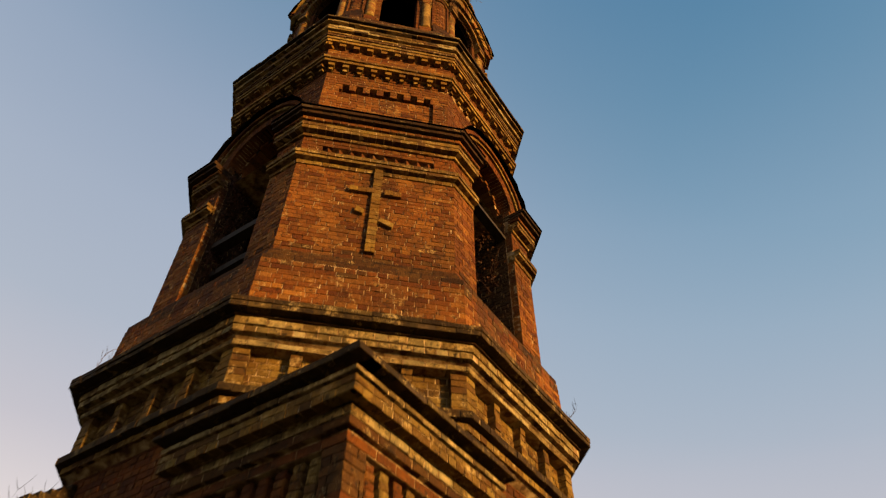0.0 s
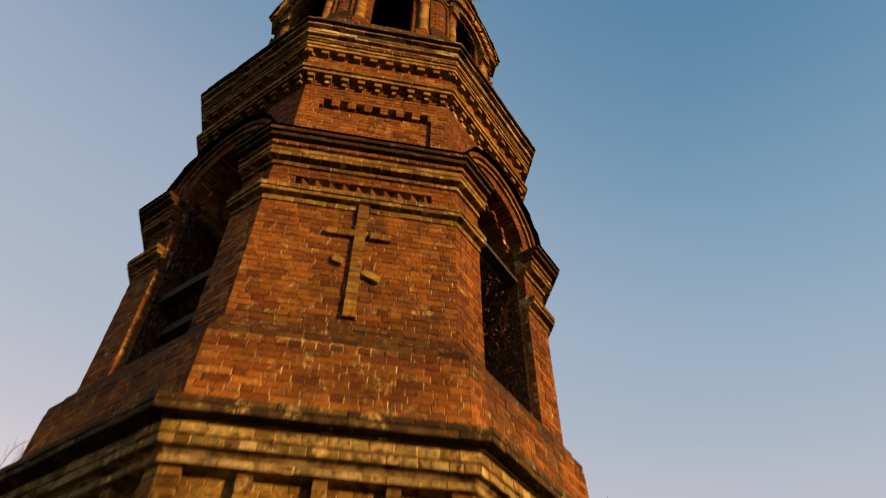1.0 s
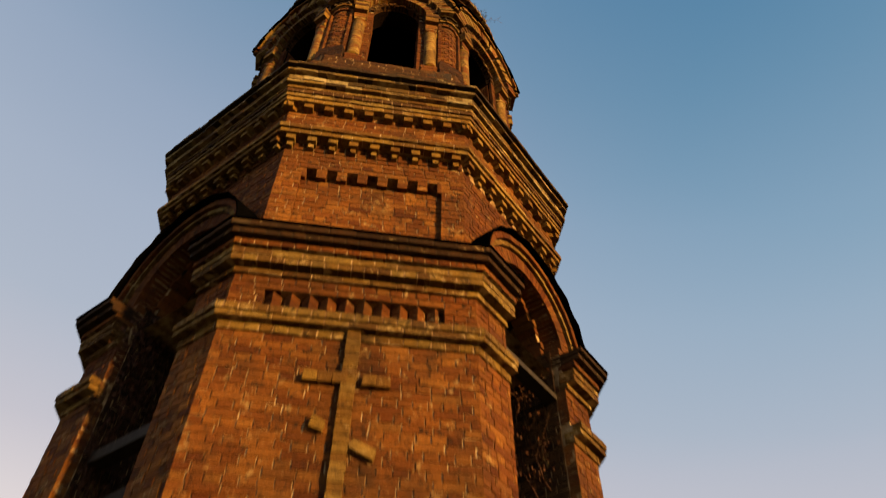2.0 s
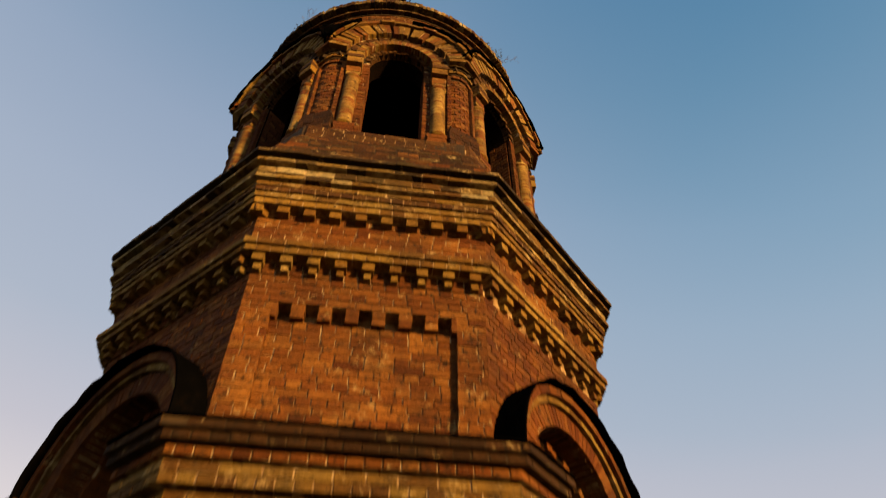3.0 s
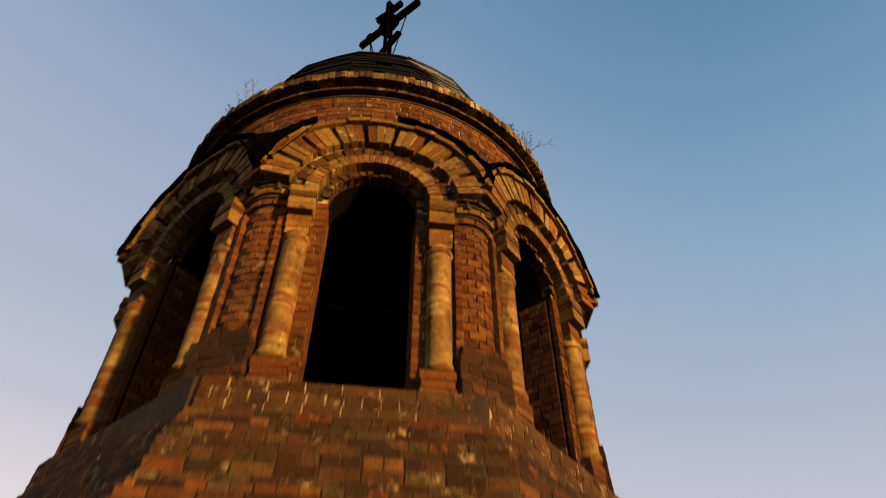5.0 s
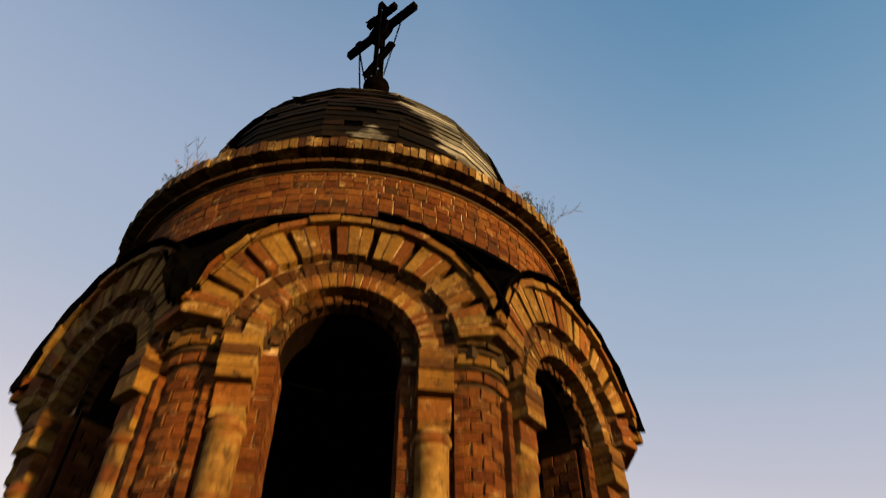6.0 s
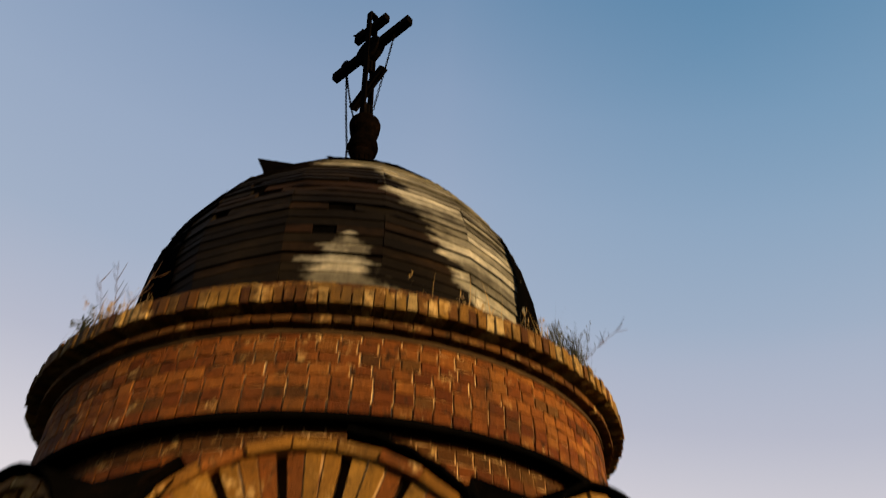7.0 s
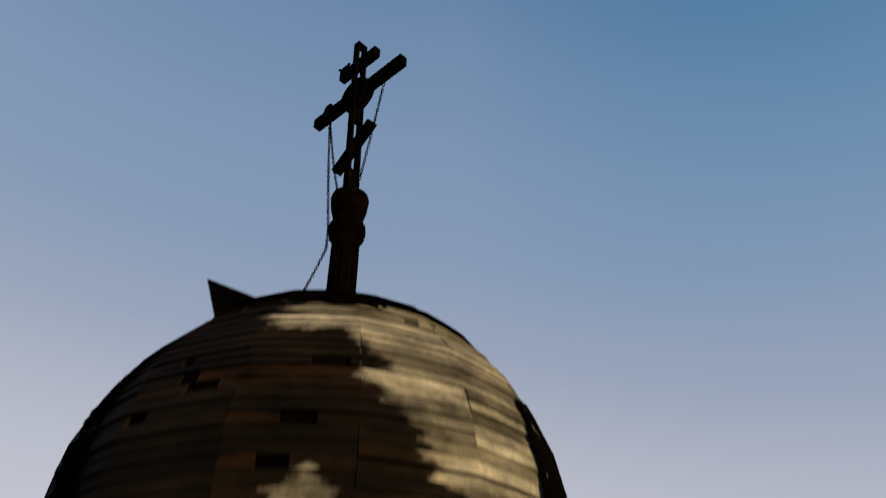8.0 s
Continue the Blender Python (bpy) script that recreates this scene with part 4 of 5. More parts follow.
for k in range(8):
    high = 24.85 if k == 4 else 24.6
    bodies += [gather([panel(SL[k], LAN - 0.07, 2.36, 21.5, high, WIN + 0.004, SILL, SPRINGS[k] + 0.06, cut=0.84), panel(SL[k], 2.358, LAN_IN, 21.5, high, WIN + 0.004, SILL, SPRINGS[k] + 0.06, cut=0.87),
               slab(SL[k], None, -WIN - 0.004 if k == 4 else 0.0, LAN_IN, 2.17, 24.6, 24.85), slab(SL[k], WIN + 0.004 if k == 4 else 0.0, None, LAN_IN, 2.17, 24.6, 24.85)])]
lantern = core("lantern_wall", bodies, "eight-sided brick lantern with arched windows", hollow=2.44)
m = Masonry(lantern, singles=400)
for k in range(8):
    s, near = SL[k], k in (7, 0, 1)
    for sign in (-1, 1):
        lo, hi = sorted((sign * 0.77, sign * 0.83))
        m.wall(s, 21.62, 23.55, LAN, u0=lo, u1=hi)
    pier = Side(45 * k + 22.5 + TURN, (LX, 0, 0))
    heart = pier.at(0, PIER_AT, 0)
    for j in range(23):
        round_pier(m, 45 * k + 22.5 + TURN, heart, 21.66 + j * 0.0835, PIER_R, 0.0835, 5, (j % 2) * 15, "warm" if j % 3 else False, k in (7, 0))
    # stepped plinth of the pier
    m.wall(pier, 21.60, 22.02, 2.65, u0=-0.235, u1=0.235, depth=0.3, d_top=2.64, pale="stained")
    m.wall(pier, 22.02, 22.20, 2.635, u0=-0.21, u1=0.21, depth=0.25, d_top=2.585, pale="stained")
    m.wall(s, 21.62, SPRINGS[k], LAN - 0.058, single=k == 0, u0=-0.79, u1=0.79, holes=opening_holes(WIN, SILL, SPRINGS[k]), depth=0.05)
    # pedestals of the columns
    for u in (-0.62, 0.62):
        for j in range(3):
            w = 0.14 - 0.01 * (j % 2)
            m.block(s, [(u - w, 21.60 + j * .083), (u + w, 21.60 + j * .083), (u + w, 21.678 + j * .083), (u - w, 21.678 + j * .083)], 2.3, 2.515, False)
    # corbels at the corners: rounded courses that wrap the pier
    for j, (z, h, r, kind) in enumerate(((23.605, 0.08, 0.290, "orange"), (23.725, 0.08, 0.322, "gold"), (23.85, 0.115, 0.362, "moss"), (24.0, 0.085, 0.380, "gold"))):
        round_pier(m, 45 * k + 22.5 + TURN, heart, z, r, h, 7, (j % 2) * 12, kind)
        for sign in (-1, 1):
            lo, hi = sorted((sign * 0.74, sign * 0.87))
            m.brick(s, lo, hi, z + 0.003, z + h - 0.003, 2.15 + r, 0.25, kind)
    # imposts over the columns: a narrow block, and a wider one that carries the arch
    for u in (-0.64, 0.64):
        for z, w, d, kind in ((23.19, 0.104, 2.505, "gold"), (23.265, 0.107, 2.51, "orange"), (23.34, 0.107, 2.508, "orange"), (23.43, 0.118, 2.585, "gold"), (23.512, 0.118, 2.58, "gold"), (23.594, 0.118, 2.586, "umber"), (23.676, 0.118, 2.58, "gold")):
            m.block(s, [(u - w, z), (u + w, z), (u + w, z + 0.079), (u - w, z + 0.079)], 2.3, d, kind)
    zc = SPRINGS[k]
    m.ring(s, 0, zc + 0.06, 0.42, 0.49, 2.3, 2.43, 21, "umber", proud=(0.0, -0.015, 0.01))
    m.ring(s, 0, zc, 0.54, 0.662, 2.40, 2.548, 31, "mix", gap=0.013)
    m.ring(s, 0, zc, 0.668, 0.798, 2.2, 2.515, 23, "umber", proud=(0.0, -0.01, 0.008, -0.006), gap=0.010)
    for g in range(9):               # proud groups of three bricks, with a narrow sunk one between
        a0 = 9 + g * (GROUP + SUNK)
        m.ring(s, 0, zc, 0.805, 1.095, 2.2, 2.602, 3, "mix", proud=(0.0, 0.006, -0.004), a0=a0, a1=a0 + GROUP, gap=0.010)
        if g < 8:
            # the sunk brick's dark colour carries the shade of the slot
            m.ring(s, 0, zc, 0.815, 1.085, 2.2, 2.525, 1, "soot_shade", a0=a0 + GROUP, a1=a0 + GROUP + SUNK, gap=0.004)
    m.ring(s, 0, zc, 1.10, 1.155, 2.2, 2.65, 13, "mix", a0=12, a1=168, proud=(0.0, 0.012, -0.01))
    for sign in (-1, 1):             # reveal bricks
        jamb = Side(0)
        jamb.n, jamb.o, jamb.u = s.u * -sign, s.at(sign * WIN, 0, 0), s.n * sign
        lo, hi = (-(LAN - 0.14), -LAN_IN) if sign < 0 else (LAN_IN, LAN - 0.14)
        m.wall(jamb, SILL, SPRINGS[k], 0.005, u0=lo, u1=hi, depth=0.04)
m.done()
for k in range(8):
    core("window_head", [half_ring(SL[k], 0, SPRINGS[k] + 0.03, WIN + 0.06, 1.15, 2.362, 2.415)], "brick backing of a window head", MOSS_SHADE)
    core("archivolt_mortar", [gather([half_ring(SL[k], 0, SPRINGS[k], 0.543, 0.66, 2.44, 2.541), half_ring(SL[k], 0, SPRINGS[k], 0.662, 0.80, 2.44, 2.48),
                                      half_ring(SL[k], 0, SPRINGS[k], 0.80, 1.09, 2.42, 2.515, 24, 9, 171)])], "pale mortar between the bricks of an arch")
    # cream mortar fills the joints of the proud groups of three bricks
    for g in range(9):
        a0 = 9 + g * (GROUP + SUNK)
        v, f = half_ring(SL[k], 0, SPRINGS[k], 0.808, 1.09, 2.50, 2.596, 4, a0 + 0.4, a0 + GROUP - 0.4)
        tagged(mesh_object("joint_mortar", v, f, MORTAR, lantern), "cream mortar joints between arch bricks")

for k in range(8):
    x, y, _ = Side(45 * k + 22.5 + TURN, (LX, 0, 0)).at(0, PIER_AT, 0)
    core("pier_core", [loft([circle(0.25, 21.6, 24, x, y), circle(0.25, 23.6, 24, x, y)])], "mortar inside a half-round brick pier")
    # the core's dark colour paints the shade between corbel courses
    core("corbel_core", [loft([circle(r, z, 24, x, y) for r, z in ((0.245, 23.57), (0.262, 23.572), (0.262, 23.7), (0.295, 23.702), (0.295, 23.82), (0.33, 23.822), (0.33, 23.96), (0.35, 23.962), (0.35, 24.06))])],
         "mossy joints between the corbel courses", MOSS_SHADE)

COLUMN = [(0.122, 0.0), (0.122, 0.05), (0.108, 0.07)]
for i in range(14):
    z = 0.07 + i * 0.083
    COLUMN += [(0.1075, z + 0.006), (0.1085, z + 0.03), (0.1075, z + 0.076), (0.1055, z + 0.08)]
COLUMN += [(0.107, 1.24), (0.124, 1.25), (0.128, 1.275), (0.120, 1.30), (0.108, 1.31), (0.108, 1.34)]
cv, cf = lathe(COLUMN, 18)
column = mesh_object("column", cv, cf, OCHRE, tower, True)
tagged(column, "round ochre-limewashed brick column with a ring below its capital")
spots = [SL[k].at(u, 2.425, 21.86) for k in range(8) for u in (-0.635, 0.635)]
column.location = spots[0]
for p in spots[1:]:
    other = new("column", column.data)
    other.parent, other.location = tower, p
    tagged(other, "round ochre-limewashed brick column with a ring below its capital")

# tin hoods over the lantern's arches; the one over the front arch has lost its middle
for k in range(8):
    s = SL[k]
    stretches = ((124, 170), (14, 82)) if k == 0 else ((14, 166),)
    for a0, a1 in stretches:
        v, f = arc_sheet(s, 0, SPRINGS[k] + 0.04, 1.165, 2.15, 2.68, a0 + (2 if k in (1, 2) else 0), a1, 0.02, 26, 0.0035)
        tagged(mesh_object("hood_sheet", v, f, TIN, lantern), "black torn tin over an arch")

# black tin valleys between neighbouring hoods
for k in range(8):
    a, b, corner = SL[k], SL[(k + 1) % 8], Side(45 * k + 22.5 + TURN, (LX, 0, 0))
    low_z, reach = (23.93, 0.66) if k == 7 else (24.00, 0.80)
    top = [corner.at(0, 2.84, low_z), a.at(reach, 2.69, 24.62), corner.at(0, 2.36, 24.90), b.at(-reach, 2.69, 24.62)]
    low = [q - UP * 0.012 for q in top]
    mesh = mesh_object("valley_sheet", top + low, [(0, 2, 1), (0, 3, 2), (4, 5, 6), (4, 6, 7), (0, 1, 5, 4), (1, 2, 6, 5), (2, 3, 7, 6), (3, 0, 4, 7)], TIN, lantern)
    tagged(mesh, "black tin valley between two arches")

# a hood end torn loose beside the front arch
TORN = ((-0.71, 24.66, -0.745, 24.53), (-0.86, 24.56, -0.85, 24.38), (-1.06, 24.45, -0.945, 24.18), (-1.24, 24.34, -0.99, 24.04), (-1.26, 24.15, -1.02, 23.95), (-1.16, 23.90, -1.09, 23.86))
v = []
for i, (ua, za, ub, zb) in enumerate(TORN):
    for q in (0.0, 0.35, 0.7, 1.0):
        v.append(SL[0].at(ua + (ub - ua) * q, 2.66 + 0.09 * q + 0.02 * math.sin(2.1 * i + 4 * q), za + (zb - za) * q))
n = len(v)
v += [p - SL[0].n * 0.012 for p in v]
f = []
for i in range(5):
    for j in range(3):
        q = (4 * i + j, 4 * i + j + 1, 4 * i + j + 5, 4 * i + j + 4)
        f += [q, tuple(n + e for e in reversed(q))]
    f += [(4 * i, 4 * i + 4, n + 4 * i + 4, n + 4 * i), (4 * i + 3, n + 4 * i + 3, n + 4 * i + 7, 4 * i + 7)]
tagged(mesh_object("torn_sheet", v, f, TIN, lantern), "black tin torn loose beside the front arch")

# ---------------------------------------------------------------- round drum and dome
DX = -0.03
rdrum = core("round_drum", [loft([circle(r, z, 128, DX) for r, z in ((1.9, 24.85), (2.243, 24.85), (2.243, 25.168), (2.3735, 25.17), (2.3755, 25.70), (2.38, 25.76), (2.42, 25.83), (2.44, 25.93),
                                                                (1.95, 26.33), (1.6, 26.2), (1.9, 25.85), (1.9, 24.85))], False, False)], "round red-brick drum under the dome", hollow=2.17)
m = Masonry(rdrum)


def round_course(q, z, r, number, pale, single, size, high=COURSE, depth=0.12, span=(-180, 180), drop=0.0):
    n, shift = round(2 * math.pi * r / (size + JOINT)), rng.random()
    for i in range(n):
        az = 360.0 * (i + shift) / n
        az = (az + 180) % 360 - 180
        if not span[0] <= az <= span[1] or rng.random() < drop:
            continue
        s = Side(az, (DX, 0, 0))
        half = math.pi * r / n - JOINT / 2
        q.brick(s, -half, half, z + BED / 2, z + high - BED / 2, r, depth, pale, single=single and abs(az) < 40)


for i in range(18):
    z = 24.262 + i * 0.0825
    if i == 11:                        # the upper drum stands proud of the lower one
        round_course(m, z, 2.392, i, False, False, SHORT, depth=0.2)
    elif i < 11:
        round_course(m, z, 2.25, i, "umber" if rng.random() < 0.6 else False, True, SHORT, span=(-168, 168) if i < 7 else (-180, 180))
    else:
        round_course(m, z, 2.385, i, "warm" if i % 3 else "fade", True, SHORT, high=0.045 if i == 17 else COURSE)
# mortared backing of the lower drum, open behind the broken head of the back window
bv, bf = [], []
for i, az in enumerate(range(-166, 167, 4)):
    q = Side(az, (DX, 0, 0))
    bv += [q.at(0, 2.241, 24.25), q.at(0, 2.241, 24.85), q.at(0, 2.1, 24.85), q.at(0, 2.1, 24.25)]
    if i:
        bf += [(4 * i - 4 + e, 4 * i + e, 4 * i + (e + 1) % 4, 4 * i - 4 + (e + 1) % 4) for e in range(4)]
bf += [(0, 1, 2, 3), tuple(range(len(bv) - 1, len(bv) - 5, -1))]
tagged(mesh_object("drum_backing", bv, bf, MOSS_SHADE, rdrum), "mortar behind the bricks of the drum")
round_course(m, 25.742, 2.475, 1, "umber", False, SHORT, 0.052, 0.2)
# recessed beds under the two courses of the rim; their dark colour paints shade
for r, z0, z1 in ((2.44, 25.792, 25.828), (2.398, 25.706, 25.744)):
    v, f = loft([circle(r - 0.16, z0, 96, DX), circle(r, z0, 96, DX), circle(r, z1, 96, DX), circle(r - 0.16, z1, 96, DX)], False, False)
    tagged(mesh_object("mortar_bed", v, f, MOSS_SHADE, rdrum), "mossy recessed joint round the drum")
# added black strip for the shade under the proud drum, coloured like hood tin
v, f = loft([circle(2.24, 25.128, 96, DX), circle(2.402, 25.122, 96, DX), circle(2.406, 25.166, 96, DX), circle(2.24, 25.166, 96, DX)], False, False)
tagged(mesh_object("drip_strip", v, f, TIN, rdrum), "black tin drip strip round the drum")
for i in range(226):
    az = (360 * i / 226 + 180) % 360 - 180
    s = Side(az, (DX, 0, 0))
    # darker kinds left of -38 degrees paint the rim's unlit side
    m.brick(s, -0.0295 - rng.uniform(0, 0.004), 0.0295 + rng.uniform(0, 0.003), 25.825 + rng.uniform(-0.004, 0.004), 25.95 + rng.uniform(-0.012, 0.012), 2.582 + rng.uniform(-0.012, 0.006), 0.3, rng.choice(("moss", "moss", "umber", True) if az < -38 else (True, True, True, "lime", "lime", "umber")))
# weathered coping that climbs to the dome's foot
for j in range(5):
    round_course(m, 25.955 + j * 0.078, 2.50 - j * 0.105, j, "aged" if j % 2 else "olive", False, 0.16, 0.085, 0.25)
m.done()

DOMEX = -0.08
PROFILE = [(2.0 * math.cos(radians(a)), 26.97 + 2.0 * math.sin(radians(a))) for a in range(-30, 84, 6)]


def dome_point(s, az, out=0.0):
    """A point of the dome's skin: s from 0 at the foot to 1 at the crown."""
    x = s * (len(PROFILE) - 1)
    i = min(int(x), len(PROFILE) - 2)
    f = x - i
    r, z = (PROFILE[i][j] * (1 - f) + PROFILE[i + 1][j] * f for j in (0, 1))
    dr, dz = PROFILE[i + 1][0] - PROFILE[i][0], PROFILE[i + 1][1] - PROFILE[i][1]
    k = math.hypot(dr, dz)
    r, z = r + out * dz / k, z - out * dr / k
    # sixteen flat facets between the ribs
    r *= (0.45 + 0.55 * math.cos(radians(11.25)) / math.cos(radians((az - 11.25) % 22.5 - 11.25))) * 1.006
    a = radians(az)
    return Vector((DOMEX + r * math.sin(a), -r * math.cos(a), z))


dome = new("dome")
dome.parent = tower
shell = mesh_object("dome_shell", *loft([circle(r - 0.02, z, 48, DOMEX) for r, z in PROFILE]), TIN, dome)
tagged(dome, "weathered boarded dome with torn tin sheets")
ROWS_UP, RIB = 42, 22.5
for i in range(ROWS_UP):
    rib = 0
    while rib < 16:
        wide = min(rng.choice((1, 2, 2, 3)), 16 - rib)
        a0, a1 = -168.75 + rib * RIB + rng.uniform(0, 0.12), -168.75 + (rib + wide) * RIB - rng.uniform(0, 0.15)
        rib += wide
        s0, s1 = max((i + rng.uniform(-0.05, 0.05)) / ROWS_UP, 0.0), (i + rng.choice((0.99, 0.99, 0.97, 0.93, 0.86, 0.76))) / ROWS_UP
        lift = rng.choice((0.0, 0.002, 0.005, 0.010, 0.016))
        lost = 0.22 if -65 < (a0 + a1) / 2 < 40 and 4 < i < 36 else 0.02
        stretches = [(a0, a1)]
        if rng.random() < lost:
            gone = a0 + (a1 - a0) * rng.uniform(0.1, 0.8)
            stretches = [(a0, gone), (min(gone + rng.uniform(2.5, 8.0), a1 - 0.5), a1)]
        for b0, b1 in stretches:
            n = max(2, round((b1 - b0) / 11.25))
            v, f = [], []
            for h in range(n + 1):
                az = b0 + (b1 - b0) * h / n
                v += [dome_point(s0, az, 0.012 + lift), dome_point(s1, az, 0.004 + lift * 0.6), dome_point(s1, az, -0.02), dome_point(s0, az, -0.02)]
            for h in range(n):
                f += [(4 * h + q, 4 * h + 4 + q, 4 * h + 4 + (q + 1) % 4, 4 * h + (q + 1) % 4) for q in range(4)]
            f += [(0, 1, 2, 3), (4 * n + 3, 4 * n + 2, 4 * n + 1, 4 * n)]
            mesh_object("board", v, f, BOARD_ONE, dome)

# torn tin that is left on the dome
def skin_sheet(name, az0, az1, s0, s1, out, label, ragged=0.05, n=10, m_=8):
    v, f = [], []
    for i in range(n + 1):
        for j in range(m_ + 1):
            a = az0 + (az1 - az0) * j / m_ + (rng.uniform(-1, 1) * ragged * 40 if j in (0, m_) else 0)
            s = s0 + (s1 - s0) * i / n + (rng.uniform(-1, 1) * ragged if i in (0, n) else 0)
            v.append(dome_point(min(max(s, 0), 0.999), a, out + 0.018 * math.sin(i * 1.3 + j * 0.9) ** 2 + (0.012 if j == 0 else 0)))
    top = len(v)
    v += [p + Vector((0, 0, -0.006)) for p in v]
    w = m_ + 1
    for i in range(n):
        for j in range(m_):
            q = (i * w + j, i * w + j + 1, (i + 1) * w + j + 1, (i + 1) * w + j)
            f += [q, tuple(top + k for k in reversed(q))]
    return tagged(mesh_object(name, v, f, TIN, dome, True), label)


skin_sheet("tin_sheet", 52, 118, 0.02, 0.49, 0.02, "black tin sheet lifting off the dome", 0.018)
skin_sheet("tin_sheet", 118, 240, 0.02, 0.9, 0.04, "black tin sheet lifting off the dome")
skin_sheet("tin_sheet", -118, -42, 0.02, 0.56, 0.02, "black tin sheet lifting off the dome", 0.018)
skin_sheet("tin_sheet", 66, 112, 0.66, 0.97, 0.03, "black tin sheet lifting off the dome")
skin_sheet("tin_sheet", -62, 70, 0.735, 0.999, 0.06, "black tin round the foot of the cross", 0.025)
skin_sheet("tin_sheet", 70, 298, 0.735, 0.999, 0.06, "black tin round the foot of the cross", 0.025)
skin_sheet("tin_sheet", -10, 20, 0.685, 0.80, 0.035, "crumpled black tin below the cross", 0.02, 6, 6)
tip, f1, f2 = Vector((-1.165, -0.85, 28.967)), Vector((-0.93, -1.06, 28.36)), Vector((-0.60, -1.16, 28.57))
off = Vector((0.006, 0.012, 0.004))
flap = mesh_object("tin_flap", [tip, f1, f2, tip + off, f1 + off, f2 + off], [(0, 1, 2), (5, 4, 3), (0, 3, 4, 1), (1, 4, 5, 2), (2, 5, 3, 0)], IRON, dome)
tagged(flap, "black tin corner standing up from the dome")

# ---------------------------------------------------------------- the cross on top
cross = new("roof_cross")
tagged(cross, "dark iron eight-pointed cross with chains on the dome", "cross")
CX, CY = -0.095, 0.0
arm = Side(-45, (CX, CY, 0))


def bar(name, pieces, label="", mat=IRON, parent=None):
    v, f = gather(pieces)
    return tagged(mesh_object(name, v, f, mat, parent or cross), label)


def beam(u0, z0, u1, z1, high, deep, off=0.0):
    """A straight box bar in the plane of the cross."""
    a, b = Vector((u0, z0)), Vector((u1, z1))
    t = (b - a).normalized()
    n = Vector((-t.y, t.x)) * high / 2
    c = 0.008
    v = []
    for d, k in ((deep / 2, c), (deep / 2 - c, 0.0), (-deep / 2 + c, 0.0), (-deep / 2, c)):
        for p, e, sgn in ((a, 1, -1), (b, -1, -1), (b, -1, 1), (a, 1, 1)):
            q = p + t * (e * k) + n * sgn * (1 - 2 * k / high)
            v.append(arm.at(q.x, d + off, q.y))
    f = [(0, 1, 2, 3), (15, 14, 13, 12)]
    for r in (0, 4, 8):
        f += [(r + i, r + 4 + i, r + 4 + (i + 1) % 4, r + (i + 1) % 4) for i in range(4)]
    return v, f


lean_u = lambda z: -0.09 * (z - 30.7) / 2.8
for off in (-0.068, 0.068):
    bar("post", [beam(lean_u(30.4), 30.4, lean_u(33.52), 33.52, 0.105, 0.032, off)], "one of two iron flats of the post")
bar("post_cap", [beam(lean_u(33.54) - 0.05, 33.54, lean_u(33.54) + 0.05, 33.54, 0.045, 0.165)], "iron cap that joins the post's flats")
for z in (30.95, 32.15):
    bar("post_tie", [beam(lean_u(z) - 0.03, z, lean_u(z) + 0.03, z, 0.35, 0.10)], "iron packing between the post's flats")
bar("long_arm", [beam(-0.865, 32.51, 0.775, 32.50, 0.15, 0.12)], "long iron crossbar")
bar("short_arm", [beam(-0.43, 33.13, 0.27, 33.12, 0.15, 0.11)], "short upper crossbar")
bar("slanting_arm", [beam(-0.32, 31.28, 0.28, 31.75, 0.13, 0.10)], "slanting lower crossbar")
c0 = (lean_u(32.5), 32.49)


def disc(u, z, radius, deep, n=28, squash=1.0):
    """A flat round plate in the plane of the cross, with a bevelled rim."""
    return loft([[tuple(arm.at(u + (radius - e) * math.cos(2 * math.pi * i / n), d, z + squash * (radius - e) * math.sin(2 * math.pi * i / n))) for i in range(n)]
                 for d, e in ((-deep / 2, 0.012), (-deep / 2 + 0.01, 0.0), (deep / 2 - 0.01, 0.0), (deep / 2, 0.012))])


bar("centre_plate", [disc(c0[0], c0[1], 0.255, 0.15)], "round plate over the crossing")
bar("knob", [disc(-0.60, 32.61, 0.085, 0.11, 16)], "bent lug on top of the long crossbar")
bar("torn_bracket", [beam(-0.40, 33.20, -0.41, 33.34, 0.13, 0.05), beam(-0.45, 33.33, -0.52, 33.40, 0.03, 0.03), beam(-0.35, 33.33, -0.30, 33.37, 0.03, 0.03)], "torn bracket with a bent hook")
# socket with rings and a fluted neck
cv, cf = lathe([(0.175, 28.85), (0.17, 29.05), (0.15, 29.3), (0.14, 29.45)], 24)
foot = bar("foot", [(cv, cf)], "tin cone at the foot of the cross")
cv, cf = lathe([(0.135, 29.40), (0.135, 29.98), (0.15, 30.02), (0.15, 30.12), (0.19, 30.16), (0.205, 30.24), (0.195, 30.32), (0.165, 30.36), (0.165, 30.42), (0.20, 30.56),
                (0.215, 30.70), (0.205, 30.74), (0.06, 30.76)], 28)
socket = bar("socket", [(cv, cf)], "dark rusty ringed socket of the cross", RUST)
foot.location, socket.location = (CX, CY, 0), (CX, CY, -0.05)
for i in range(14):
    bar("rib", [hexa(Side(360 * i / 14, (0, 0, 0)), -0.014, 0.014, 0.12, 0.150, 29.42, 29.98)], "", RUST, socket)


